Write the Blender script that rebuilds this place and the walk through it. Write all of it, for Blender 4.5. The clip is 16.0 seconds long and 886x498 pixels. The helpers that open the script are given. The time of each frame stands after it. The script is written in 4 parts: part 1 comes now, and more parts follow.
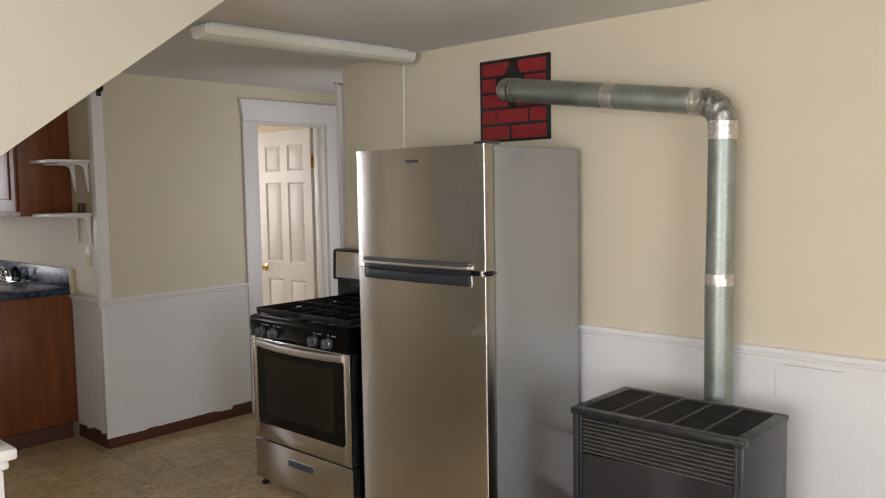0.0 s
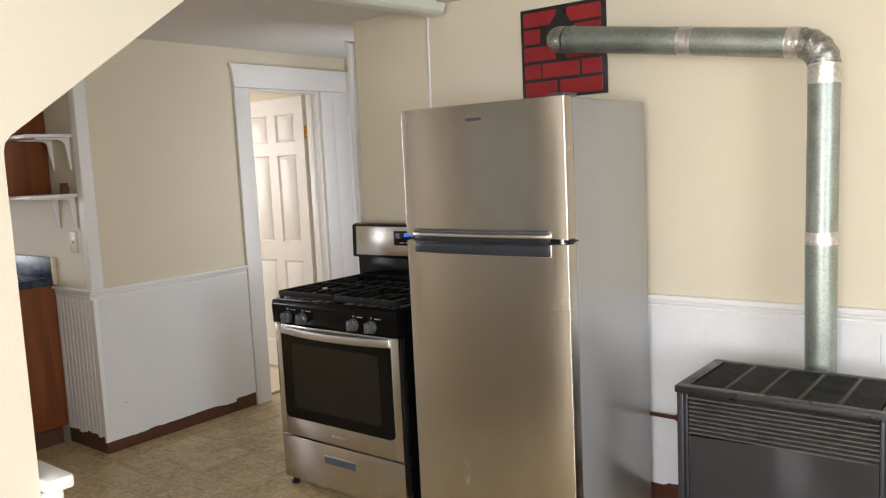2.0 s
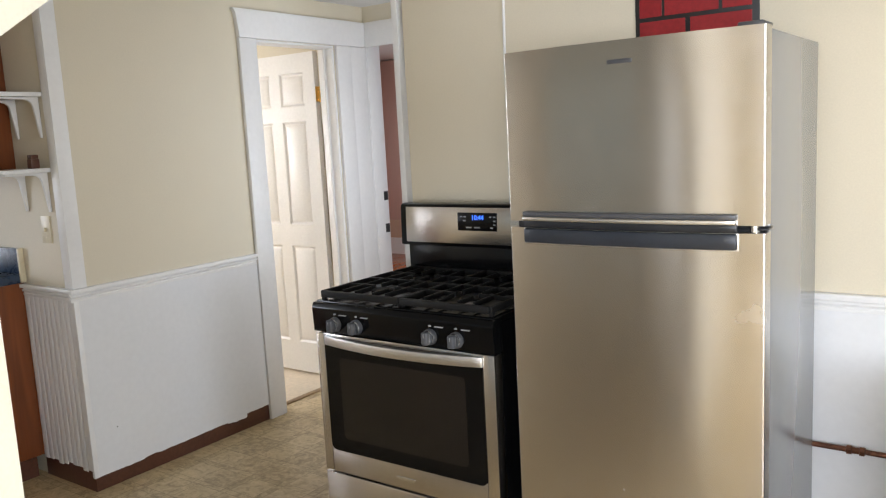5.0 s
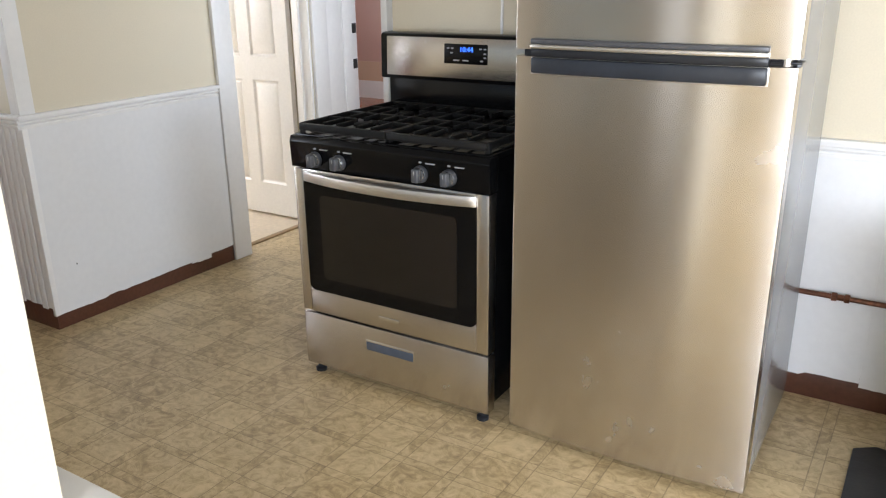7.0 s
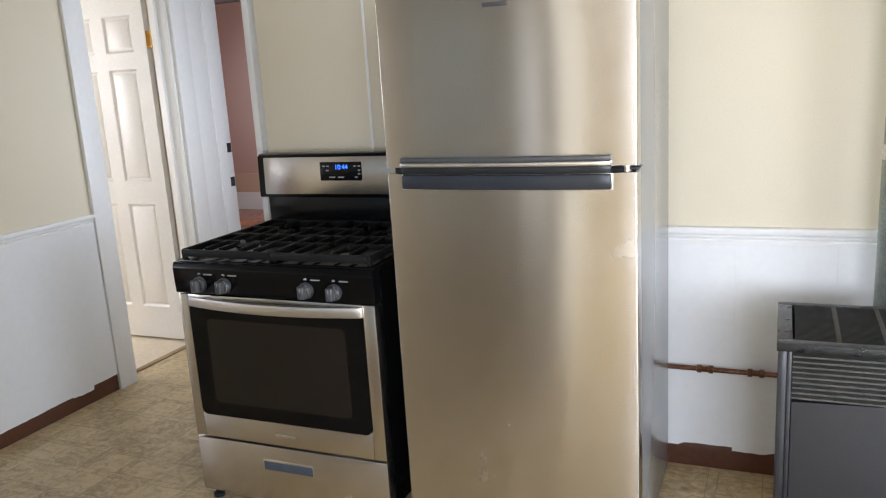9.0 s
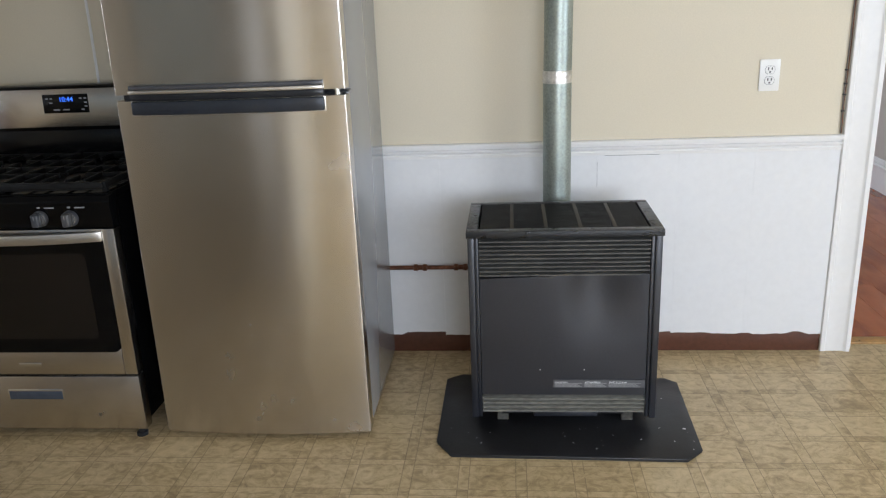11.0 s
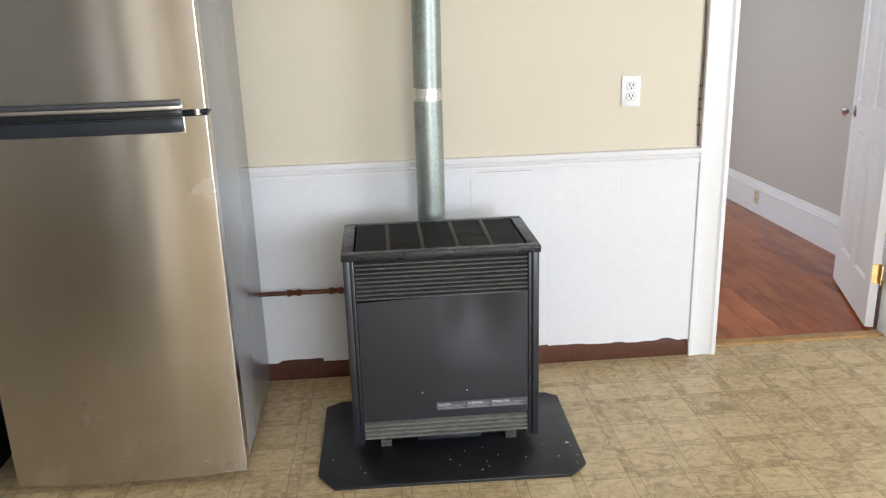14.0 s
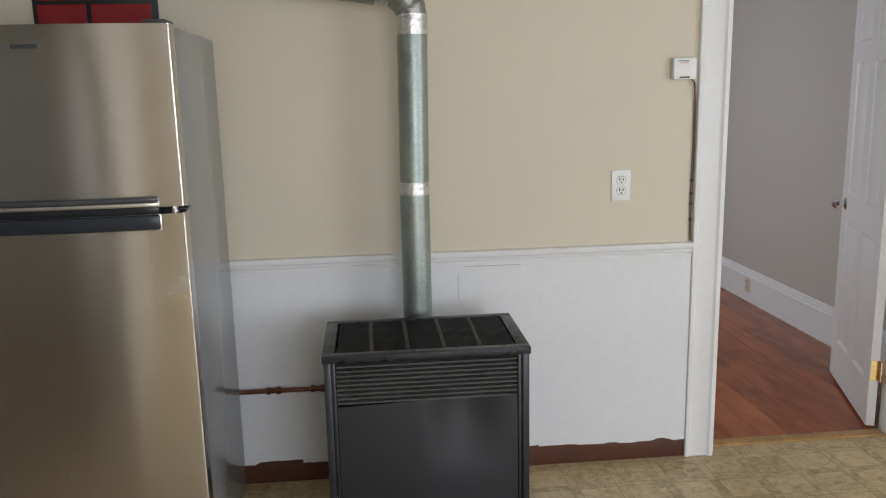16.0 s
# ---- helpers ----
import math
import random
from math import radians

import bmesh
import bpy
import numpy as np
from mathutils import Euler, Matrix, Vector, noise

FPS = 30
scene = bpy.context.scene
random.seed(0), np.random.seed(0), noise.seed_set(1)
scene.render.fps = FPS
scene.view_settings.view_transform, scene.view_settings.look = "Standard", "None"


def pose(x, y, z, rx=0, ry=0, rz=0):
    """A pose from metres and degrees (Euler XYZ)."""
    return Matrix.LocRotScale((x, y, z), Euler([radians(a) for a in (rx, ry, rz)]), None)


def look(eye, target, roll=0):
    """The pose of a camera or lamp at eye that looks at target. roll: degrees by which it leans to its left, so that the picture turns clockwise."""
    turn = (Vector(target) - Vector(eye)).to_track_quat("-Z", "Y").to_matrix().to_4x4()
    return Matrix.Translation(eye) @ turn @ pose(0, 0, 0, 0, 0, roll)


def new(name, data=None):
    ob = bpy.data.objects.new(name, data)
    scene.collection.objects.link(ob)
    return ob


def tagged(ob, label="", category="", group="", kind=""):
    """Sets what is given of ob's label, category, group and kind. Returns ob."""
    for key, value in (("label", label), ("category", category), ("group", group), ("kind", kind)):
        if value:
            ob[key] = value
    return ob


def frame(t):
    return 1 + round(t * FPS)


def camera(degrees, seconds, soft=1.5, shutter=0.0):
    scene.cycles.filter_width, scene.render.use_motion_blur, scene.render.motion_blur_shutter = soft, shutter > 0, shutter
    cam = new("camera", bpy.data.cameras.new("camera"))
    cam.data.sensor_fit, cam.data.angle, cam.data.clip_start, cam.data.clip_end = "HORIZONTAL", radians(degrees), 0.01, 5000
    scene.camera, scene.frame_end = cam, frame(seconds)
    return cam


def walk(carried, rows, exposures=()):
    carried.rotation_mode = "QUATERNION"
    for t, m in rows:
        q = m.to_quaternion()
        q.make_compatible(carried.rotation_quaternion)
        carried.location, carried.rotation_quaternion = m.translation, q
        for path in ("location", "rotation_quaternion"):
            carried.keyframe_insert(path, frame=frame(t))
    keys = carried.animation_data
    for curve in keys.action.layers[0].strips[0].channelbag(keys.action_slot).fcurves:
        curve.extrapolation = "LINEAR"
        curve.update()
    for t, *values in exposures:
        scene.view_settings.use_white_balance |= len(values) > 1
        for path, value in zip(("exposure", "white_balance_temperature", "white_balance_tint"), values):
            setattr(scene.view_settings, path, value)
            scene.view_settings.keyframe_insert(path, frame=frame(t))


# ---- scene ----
cam = camera(58.1, 16.0, 1.2)
PATH = [
    (0, (-0.123, 0.427, 1.507), (-1.473, 1.894, 1.352), -1.0),
    (0.5, (-0.217, 0.447, 1.489), (-1.54, 1.938, 1.323), -1.2),
    (1, (-0.383, 0.381, 1.476), (-1.679, 1.893, 1.298), -2.4),
    (1.5, (-0.549, 0.335, 1.475), (-1.816, 1.87, 1.284), -2.8),
    (2, (-0.699, 0.379, 1.472), (-1.935, 1.935, 1.251), -2.8),
    (2.5, (-0.863, 0.453, 1.473), (-2.117, 1.994, 1.249), -2.8),
    (3, (-1.051, 0.464, 1.467), (-2.292, 2.015, 1.23), -3.1),
    (3.2, (-1.127, 0.461, 1.47), (-2.355, 2.02, 1.224), -3.2),
    (5.3, (-1.61, 0.73, 1.442), (-2.736, 2.352, 1.127), -2.4),
    (5.5, (-1.653, 0.73, 1.434), (-2.752, 2.355, 1.041), -2.0),
    (6, (-1.719, 0.743, 1.41), (-2.763, 2.358, 0.861), -1.3),
    (6.5, (-1.74, 0.742, 1.388), (-2.761, 2.343, 0.759), -1.0),
    (7, (-1.745, 0.744, 1.381), (-2.746, 2.347, 0.727), -0.7),
    (7.5, (-1.744, 0.739, 1.393), (-2.763, 2.33, 0.735), -1.2),
    (8, (-1.739, 0.741, 1.437), (-2.77, 2.363, 0.882), -2.2),
    (8.5, (-1.742, 0.722, 1.444), (-2.742, 2.398, 1.006), -3.4),
    (9, (-1.689, 0.668, 1.449), (-2.466, 2.459, 1.015), -3.5),
    (9.5, (-1.596, 0.582, 1.434), (-2.18, 2.446, 1.002), -3.2),
    (10, (-1.524, 0.488, 1.447), (-1.997, 2.366, 0.946), -3.5),
    (12.3, (-1.572, 0.28, 1.417), (-1.446, 2.164, 0.758), -0.2),
    (12.5, (-1.574, 0.292, 1.424), (-1.442, 2.172, 0.755), -0.2),
    (13, (-1.562, 0.328, 1.428), (-1.419, 2.211, 0.768), -1.0),
    (13.5, (-1.551, 0.386, 1.434), (-1.417, 2.277, 0.797), -1.8),
    (14, (-1.549, 0.422, 1.434), (-1.405, 2.332, 0.858), -1.8),
    (14.5, (-1.552, 0.443, 1.435), (-1.398, 2.355, 0.869), -2.0),
    (15, (-1.539, 0.463, 1.434), (-1.377, 2.385, 0.903), -2.0),
    (15.5, (-1.529, 0.494, 1.448), (-1.357, 2.418, 0.932), -1.9),
    (16, (-1.53, 0.526, 1.478), (-1.35, 2.479, 1.088), -1.3),
]
EXPOSURES = [
    (0, -0.64, 6550, 15), (1, -0.47, 6600, 14), (1.5, -0.28, 6600, 14), (2, -0.03, 6450, 14), (2.5, 0.0, 6450, 14), (3, -0.02, 6400, 14), (5.5, 0.30, 6050, 12), (7.5, 0.45, 5950, 12), (8.5, 0.33, 5900, 12),
    (9, 0.2, 5850, 12), (9.5, -0.42, 5800, 12), (10, -0.70, 5800, 11), (12.5, -0.10, 5900, 12), (14.5, -0.30, 6000, 12), (15.5, -0.68, 6020, 12), (16, -1.02, 6050, 12),
]
walk(cam, [(t, look(eye, target, roll)) for t, eye, target, roll in PATH], EXPOSURES)

# ---- world and light ----
world = bpy.data.worlds.new("sky")
scene.world = world
world.use_nodes = True
sky = world.node_tree.nodes.new("ShaderNodeTexSky")
sky.sky_type = "NISHITA"
sky.sun_disc = False
sky.sun_elevation, sky.sun_rotation = radians(40), radians(120)
world.node_tree.links.new(sky.outputs[0], world.node_tree.nodes["Background"].inputs[0])
world.node_tree.nodes["Background"].inputs[1].default_value = 0.1


def area_light(name, eye, target, width, height, watts, colour=(1, 1, 1)):
    data = bpy.data.lights.new(name, "AREA")
    data.shape, data.size, data.size_y, data.energy, data.color = "RECTANGLE", width, height, watts, colour
    ob = new(name, data)
    ob.matrix_world = look(eye, target)
    return ob


area_light("daylight_east", (2.44, 0.4, 1.34), (0.0, 0.5, 1.25), 1.5, 1.2, 108, (0.86, 0.93, 1.0))
area_light("daylight_south", (-0.12, -2.24, 1.33), (-0.12, 0.0, 1.2), 2.1, 1.3, 160, (0.93, 0.96, 1.0))
area_light("daylight_kitchen", (-8.04, 0.6, 1.4), (-5.0, 0.4, 1.2), 1.3, 1.1, 50, (0.92, 0.95, 1.0))
# added fill, no known window: brightens what the refrigerator's left half mirrors
area_light("fill_counter", (-4.52, -1.04, 1.42), (-4.4, 1.0, 1.25), 1.6, 1.0, 0.6, (1.0, 0.91, 0.80))
# added narrow lamp, no known door: makes the upright streak mirrored in the refrigerator
area_light("fill_streak", (-3.22, -1.04, 1.15), (-3.22, 1.0, 1.1), 0.36, 1.5, 1.7, (1.0, 0.94, 0.86))
# added fill from an unseen, assumed opening: brightens the bathroom door
area_light("fill_bath", (-6.94, 3.1, 1.48), (-4.9, 3.6, 1.2), 0.75, 0.9, 31, (1.0, 0.965, 0.93))
# added fill, no window known there: lifts the white board in the alcove
area_light("fill_hall", (-3.55, 3.96, 1.35), (-4.6, 4.0, 1.2), 0.58, 1.05, 8, (0.9, 0.95, 1.0))
area_light("daylight_parlour", (-1.44, 5.4, 1.3), (1.0, 5.4, 1.2), 1.3, 1.35, 48, (0.90, 0.95, 1.0))
# added fill from an unseen, assumed opening: lights the bedroom's pink wall
area_light("fill_bedroom", (-8.24, 6.4, 1.35), (-6.0, 6.4, 1.0), 1.3, 1.2, 22, (1.0, 0.96, 0.92))



# ---- materials ----
def material(name, colour, rough=0.6, var=0.08, scale=3.0, fine=60.0, bump=0.05, metal=0.0, stretch=(1, 1, 1), tint=None, spec=0.5, coat=0.0, patchy=0.15):
    """Paint or metal with variation at two scales: large soft blotches and fine grain."""
    m = bpy.data.materials.new(name)
    m.use_nodes = True
    nt = m.node_tree
    b = nt.nodes["Principled BSDF"]
    tc = nt.nodes.new("ShaderNodeTexCoord")
    mp = nt.nodes.new("ShaderNodeMapping")
    mp.inputs["Scale"].default_value = stretch
    nt.links.new(tc.outputs["Object"], mp.inputs[0])
    big = nt.nodes.new("ShaderNodeTexNoise")
    big.inputs["Scale"].default_value, big.inputs["Detail"].default_value = scale, 4
    small = nt.nodes.new("ShaderNodeTexNoise")
    small.inputs["Scale"].default_value, small.inputs["Detail"].default_value = fine, 3
    nt.links.new(mp.outputs[0], big.inputs[0])
    nt.links.new(mp.outputs[0], small.inputs[0])
    add = nt.nodes.new("ShaderNodeMath")
    add.operation = "ADD"
    half = nt.nodes.new("ShaderNodeMath")
    half.operation, half.inputs[1].default_value = "MULTIPLY", 0.5
    nt.links.new(big.outputs[0], add.inputs[0])
    nt.links.new(small.outputs[0], add.inputs[1])
    nt.links.new(add.outputs[0], half.inputs[0])
    ramp = nt.nodes.new("ShaderNodeValToRGB")
    lo = tint or tuple(c * (1 - 2 * var) for c in colour)
    hi = tuple(min(1, c * (1 + var)) for c in colour)
    ramp.color_ramp.elements[0].position, ramp.color_ramp.elements[1].position = 0.3, 0.66
    ramp.color_ramp.elements[0].color, ramp.color_ramp.elements[1].color = (*lo, 1), (*hi, 1)
    nt.links.new(half.outputs[0], ramp.inputs[0])
    nt.links.new(ramp.outputs[0], b.inputs["Base Color"])
    rr = nt.nodes.new("ShaderNodeMapRange")
    rr.inputs["From Min"].default_value, rr.inputs["From Max"].default_value = 0.3, 0.7
    rr.inputs["To Min"].default_value, rr.inputs["To Max"].default_value = rough * (1 - patchy), min(1, rough * (1 + patchy))
    nt.links.new(big.outputs[0], rr.inputs["Value"])
    nt.links.new(rr.outputs[0], b.inputs["Roughness"])
    b.inputs["Metallic"].default_value = metal
    b.inputs["Specular IOR Level"].default_value = spec
    b.inputs["Coat Weight"].default_value = coat
    if bump:
        bp = nt.nodes.new("ShaderNodeBump")
        bp.inputs["Strength"].default_value, bp.inputs["Distance"].default_value = bump, 0.004
        nt.links.new(small.outputs[0], bp.inputs["Height"])
        nt.links.new(bp.outputs[0], b.inputs["Normal"])
    return m


def glow(name, colour, strength):
    m = bpy.data.materials.new(name)
    m.use_nodes = True
    b = m.node_tree.nodes["Principled BSDF"]
    b.inputs["Base Color"].default_value = (*colour, 1)
    b.inputs["Emission Color"].default_value = (*colour, 1)
    b.inputs["Emission Strength"].default_value = strength
    return m


def vinyl():
    """Sheet vinyl printed with stone squares and narrow bands between them."""
    m = bpy.data.materials.new("vinyl_floor")
    m.use_nodes = True
    nt = m.node_tree
    b = nt.nodes["Principled BSDF"]

    def maths(op, a, c=None, d=None):
        n = nt.nodes.new("ShaderNodeMath")
        n.operation = op
        for i, v in enumerate((a, c, d)):
            if v is None:
                continue
            if isinstance(v, (int, float)):
                n.inputs[i].default_value = v
            else:
                nt.links.new(v, n.inputs[i])
        return n.outputs[0]

    tc = nt.nodes.new("ShaderNodeTexCoord")
    sep = nt.nodes.new("ShaderNodeSeparateXYZ")
    nt.links.new(tc.outputs["Object"], sep.inputs[0])
    wob = nt.nodes.new("ShaderNodeTexNoise")
    wob.inputs["Scale"].default_value = 9
    nt.links.new(tc.outputs["Object"], wob.inputs[0])
    px, py, bw = 0.1795, 0.163, 0.2
    u = maths("DIVIDE", maths("ADD", sep.outputs[0], 1.720 + px * 60), px)
    v = maths("DIVIDE", maths("ADD", sep.outputs[1], -2.407 + py * 60), py)
    fu, fv = maths("FRACT", u), maths("FRACT", v)
    iu, iv = maths("FLOOR", u), maths("FLOOR", v)
    bu, bv = maths("LESS_THAN", fu, bw), maths("LESS_THAN", fv, bw)
    band = maths("MAXIMUM", bu, bv)
    # thin printed joints on each edge of a band
    def line(f, at):
        return maths("LESS_THAN", maths("ABSOLUTE", maths("SUBTRACT", f, at)), 0.008)
    lines = maths("MAXIMUM", maths("MAXIMUM", line(fu, 0.012), line(fu, bw)), maths("MAXIMUM", line(fv, 0.012), line(fv, bw)))
    comb = nt.nodes.new("ShaderNodeCombineXYZ")
    nt.links.new(maths("ADD", iu, maths("MULTIPLY", bu, 0.37)), comb.inputs[0])
    nt.links.new(maths("ADD", iv, maths("MULTIPLY", bv, 0.53)), comb.inputs[1])
    wn = nt.nodes.new("ShaderNodeTexWhiteNoise")
    wn.noise_dimensions = "3D"
    nt.links.new(comb.outputs[0], wn.inputs["Vector"])
    # each piece cuts its stone pattern elsewhere
    off = nt.nodes.new("ShaderNodeVectorMath")
    off.operation = "MULTIPLY_ADD"
    off.inputs[1].default_value = (13, 13, 13)
    nt.links.new(wn.outputs["Color"], off.inputs[0])
    nt.links.new(tc.outputs["Object"], off.inputs[2])
    st = nt.nodes.new("ShaderNodeTexNoise")
    st.inputs["Scale"].default_value, st.inputs["Detail"].default_value, st.inputs["Distortion"].default_value = 17, 9, 1.6
    st.inputs["Roughness"].default_value = 0.72
    nt.links.new(off.outputs[0], st.inputs[0])
    mp = nt.nodes.new("ShaderNodeMapping")
    mp.inputs["Scale"].default_value = (16, 34, 8)
    nt.links.new(off.outputs[0], mp.inputs[0])
    gr = nt.nodes.new("ShaderNodeTexNoise")
    gr.inputs["Scale"].default_value, gr.inputs["Detail"].default_value = 1.5, 5
    nt.links.new(mp.outputs[0], gr.inputs[0])
    mix = maths("ADD", maths("MULTIPLY", st.outputs[0], 0.75), maths("MULTIPLY", gr.outputs[0], 0.25))
    mix = maths("ADD", mix, maths("MULTIPLY", maths("SUBTRACT", wn.outputs["Value"], 0.5), 0.085))
    mix = maths("SUBTRACT", mix, maths("MULTIPLY", band, 0.018))
    ramp = nt.nodes.new("ShaderNodeValToRGB")
    cr = ramp.color_ramp
    cr.elements[0].position, cr.elements[0].color = 0.31, (0.25, 0.175, 0.09, 1)
    cr.elements[1].position, cr.elements[1].color = 0.62, (0.62, 0.485, 0.275, 1)
    e = cr.elements.new(0.445)
    e.color = (0.425, 0.315, 0.162, 1)
    e = cr.elements.new(0.50)
    e.color = (0.51, 0.39, 0.21, 1)
    nt.links.new(mix, ramp.inputs[0])
    mc = nt.nodes.new("ShaderNodeMix")
    mc.data_type = "RGBA"
    broken = maths("MULTIPLY", lines, maths("GREATER_THAN", wob.outputs[0], 0.36))
    nt.links.new(maths("MULTIPLY", broken, 0.5), mc.inputs["Factor"])
    nt.links.new(ramp.outputs[0], mc.inputs[6])
    mc.inputs[7].default_value = (0.12, 0.075, 0.035, 1)
    nt.links.new(mc.outputs[2], b.inputs["Base Color"])
    rr = maths("ADD", 0.25, maths("MULTIPLY", gr.outputs[0], 0.18))
    nt.links.new(rr, b.inputs["Roughness"])
    bp = nt.nodes.new("ShaderNodeBump")
    bp.inputs["Strength"].default_value, bp.inputs["Distance"].default_value = 0.09, 0.002
    nt.links.new(maths("SUBTRACT", maths("MULTIPLY", st.outputs[0], 0.5), maths("MULTIPLY", lines, 0.6)), bp.inputs["Height"])
    nt.links.new(bp.outputs[0], b.inputs["Normal"])
    return m


def wood(name, dark, light, rough, scale=(14, 1.2, 14)):
    """Long-grained wood whose tone differs from piece to piece."""
    m = bpy.data.materials.new(name)
    m.use_nodes = True
    nt = m.node_tree
    b = nt.nodes["Principled BSDF"]
    tc = nt.nodes.new("ShaderNodeTexCoord")
    info = nt.nodes.new("ShaderNodeObjectInfo")
    off = nt.nodes.new("ShaderNodeVectorMath")
    off.operation = "MULTIPLY_ADD"
    off.inputs[1].default_value = (37, 51, 23)
    nt.links.new(info.outputs["Random"], off.inputs[0])
    nt.links.new(tc.outputs["Object"], off.inputs[2])
    mp = nt.nodes.new("ShaderNodeMapping")
    mp.inputs["Scale"].default_value = scale
    nt.links.new(off.outputs[0], mp.inputs[0])
    g = nt.nodes.new("ShaderNodeTexNoise")
    g.inputs["Scale"].default_value, g.inputs["Detail"].default_value, g.inputs["Distortion"].default_value = 2.2, 7, 0.8
    nt.links.new(mp.outputs[0], g.inputs[0])
    shift = nt.nodes.new("ShaderNodeMath")
    shift.operation = "MULTIPLY_ADD"
    shift.inputs[1].default_value = 0.30
    nt.links.new(info.outputs["Random"], shift.inputs[0])
    less = nt.nodes.new("ShaderNodeMath")
    less.operation, less.inputs[1].default_value = "SUBTRACT", 0.15
    nt.links.new(g.outputs[0], less.inputs[0])
    nt.links.new(less.outputs[0], shift.inputs[2])
    ramp = nt.nodes.new("ShaderNodeValToRGB")
    ramp.color_ramp.elements[0].position, ramp.color_ramp.elements[1].position = 0.25, 0.75
    ramp.color_ramp.elements[0].color, ramp.color_ramp.elements[1].color = (*dark, 1), (*light, 1)
    nt.links.new(shift.outputs[0], ramp.inputs[0])
    nt.links.new(ramp.outputs[0], b.inputs["Base Color"])
    b.inputs["Roughness"].default_value = rough
    bp = nt.nodes.new("ShaderNodeBump")
    bp.inputs["Strength"].default_value, bp.inputs["Distance"].default_value = 0.12, 0.003
    nt.links.new(g.outputs[0], bp.inputs["Height"])
    nt.links.new(bp.outputs[0], b.inputs["Normal"])
    return m


BEIGE = material("beige_wall_paint", (0.68, 0.612, 0.47), 0.6, 0.03, 1.3, 180, 0.06)
CREAM = material("cream_wall_paint", (0.63, 0.588, 0.48), 0.6, 0.03, 1.3, 180, 0.06)
GREY_BEIGE = material("greige_wall_paint", (0.53, 0.49, 0.435), 0.32, 0.02, 1.2, 120, 0.05, patchy=0.03)
PINK = material("pink_wall_paint", (0.55, 0.34, 0.28), 0.4, 0.05, 1.2, 120, 0.06)
PEACH = material("peach_wall_paint", (0.60, 0.42, 0.29), 0.5, 0.05, 1.2, 120, 0.05)
CEIL = material("ceiling_paint", (0.70, 0.69, 0.68), 0.8, 0.03, 1.5, 90, 0.12)
WHITE = material("white_gloss_paint", (0.755, 0.755, 0.755), 0.36, 0.02, 1.8, 40, 0.035)
TRIM = material("white_trim_paint", (0.80, 0.79, 0.77), 0.38, 0.02, 3, 40, 0.05)
DOOR_WHITE = material("white_door_paint", (0.80, 0.78, 0.75), 0.4, 0.03, 3, 60, 0.06)
BROWN = material("brown_base_paint", (0.098, 0.037, 0.021), 0.36, 0.15, 6, 60, 0.15)
VINYL = vinyl()
BATH_FLOOR = material("bath_floor_vinyl", (0.68, 0.58, 0.44), 0.4, 0.08, 6, 40, 0.05)
RED_WOOD = wood("red_pine_floor", (0.23, 0.056, 0.015), (0.43, 0.128, 0.036), 0.22, (6, 1.5, 6))
CAB_WOOD = wood("stained_cabinet_wood", (0.13, 0.034, 0.010), (0.25, 0.075, 0.021), 0.38, (9, 9, 0.8))
def brushed_steel():
    """Steel with level brush lines that blur reflections upright, and greasy smears that dull them."""
    m = bpy.data.materials.new("brushed_steel")
    m.use_nodes = True
    nt = m.node_tree
    b = nt.nodes["Principled BSDF"]
    tc = nt.nodes.new("ShaderNodeTexCoord")

    def noise(scale, stretch, detail=4, distort=0.0):
        mp = nt.nodes.new("ShaderNodeMapping")
        mp.inputs["Scale"].default_value = stretch
        n = nt.nodes.new("ShaderNodeTexNoise")
        n.inputs["Scale"].default_value, n.inputs["Detail"].default_value, n.inputs["Distortion"].default_value = scale, detail, distort
        nt.links.new(tc.outputs["Object"], mp.inputs[0])
        nt.links.new(mp.outputs[0], n.inputs[0])
        return n.outputs[0]

    def span(v, a, c, lo, hi):
        n = nt.nodes.new("ShaderNodeMapRange")
        for key, val in (("From Min", a), ("From Max", c), ("To Min", lo), ("To Max", hi)):
            n.inputs[key].default_value = val
        nt.links.new(v, n.inputs["Value"])
        return n.outputs[0]

    def join(op, a, c):
        n = nt.nodes.new("ShaderNodeMath")
        n.operation = op
        nt.links.new(a, n.inputs[0])
        nt.links.new(c, n.inputs[1])
        return n.outputs[0]

    lines = noise(1.0, (6, 6, 700), 2)
    smear = join("MULTIPLY", span(noise(2.4, (1, 1, 1.2), 2, 0.3), 0.42, 0.66, 0.0, 1.0), span(noise(11, (1, 1, 0.9), 5, 0.3), 0.40, 0.74, 0.0, 1.0))
    tone = join("ADD", span(lines, 0.3, 0.7, 0.475, 0.525), span(smear, 0.0, 1.0, 0.0, 0.19))
    tone = join("ADD", tone, span(noise(1.6, (1, 1, 1), 2), 0.3, 0.7, -0.10, 0.10))
    ramp = nt.nodes.new("ShaderNodeValToRGB")
    ramp.color_ramp.elements[0].position, ramp.color_ramp.elements[0].color = 0.25, (0.52, 0.485, 0.445, 1)
    ramp.color_ramp.elements[1].position, ramp.color_ramp.elements[1].color = 0.85, (0.68, 0.65, 0.615, 1)
    nt.links.new(tone, ramp.inputs[0])
    nt.links.new(ramp.outputs[0], b.inputs["Base Color"])
    nt.links.new(span(smear, 0.0, 1.0, 0.24, 0.29), b.inputs["Roughness"])
    b.inputs["Metallic"].default_value = 1.0
    b.inputs["Anisotropic"].default_value = 0.78
    up = nt.nodes.new("ShaderNodeCombineXYZ")
    up.inputs[2].default_value = 1.0
    nt.links.new(up.outputs[0], b.inputs["Tangent"])
    return m


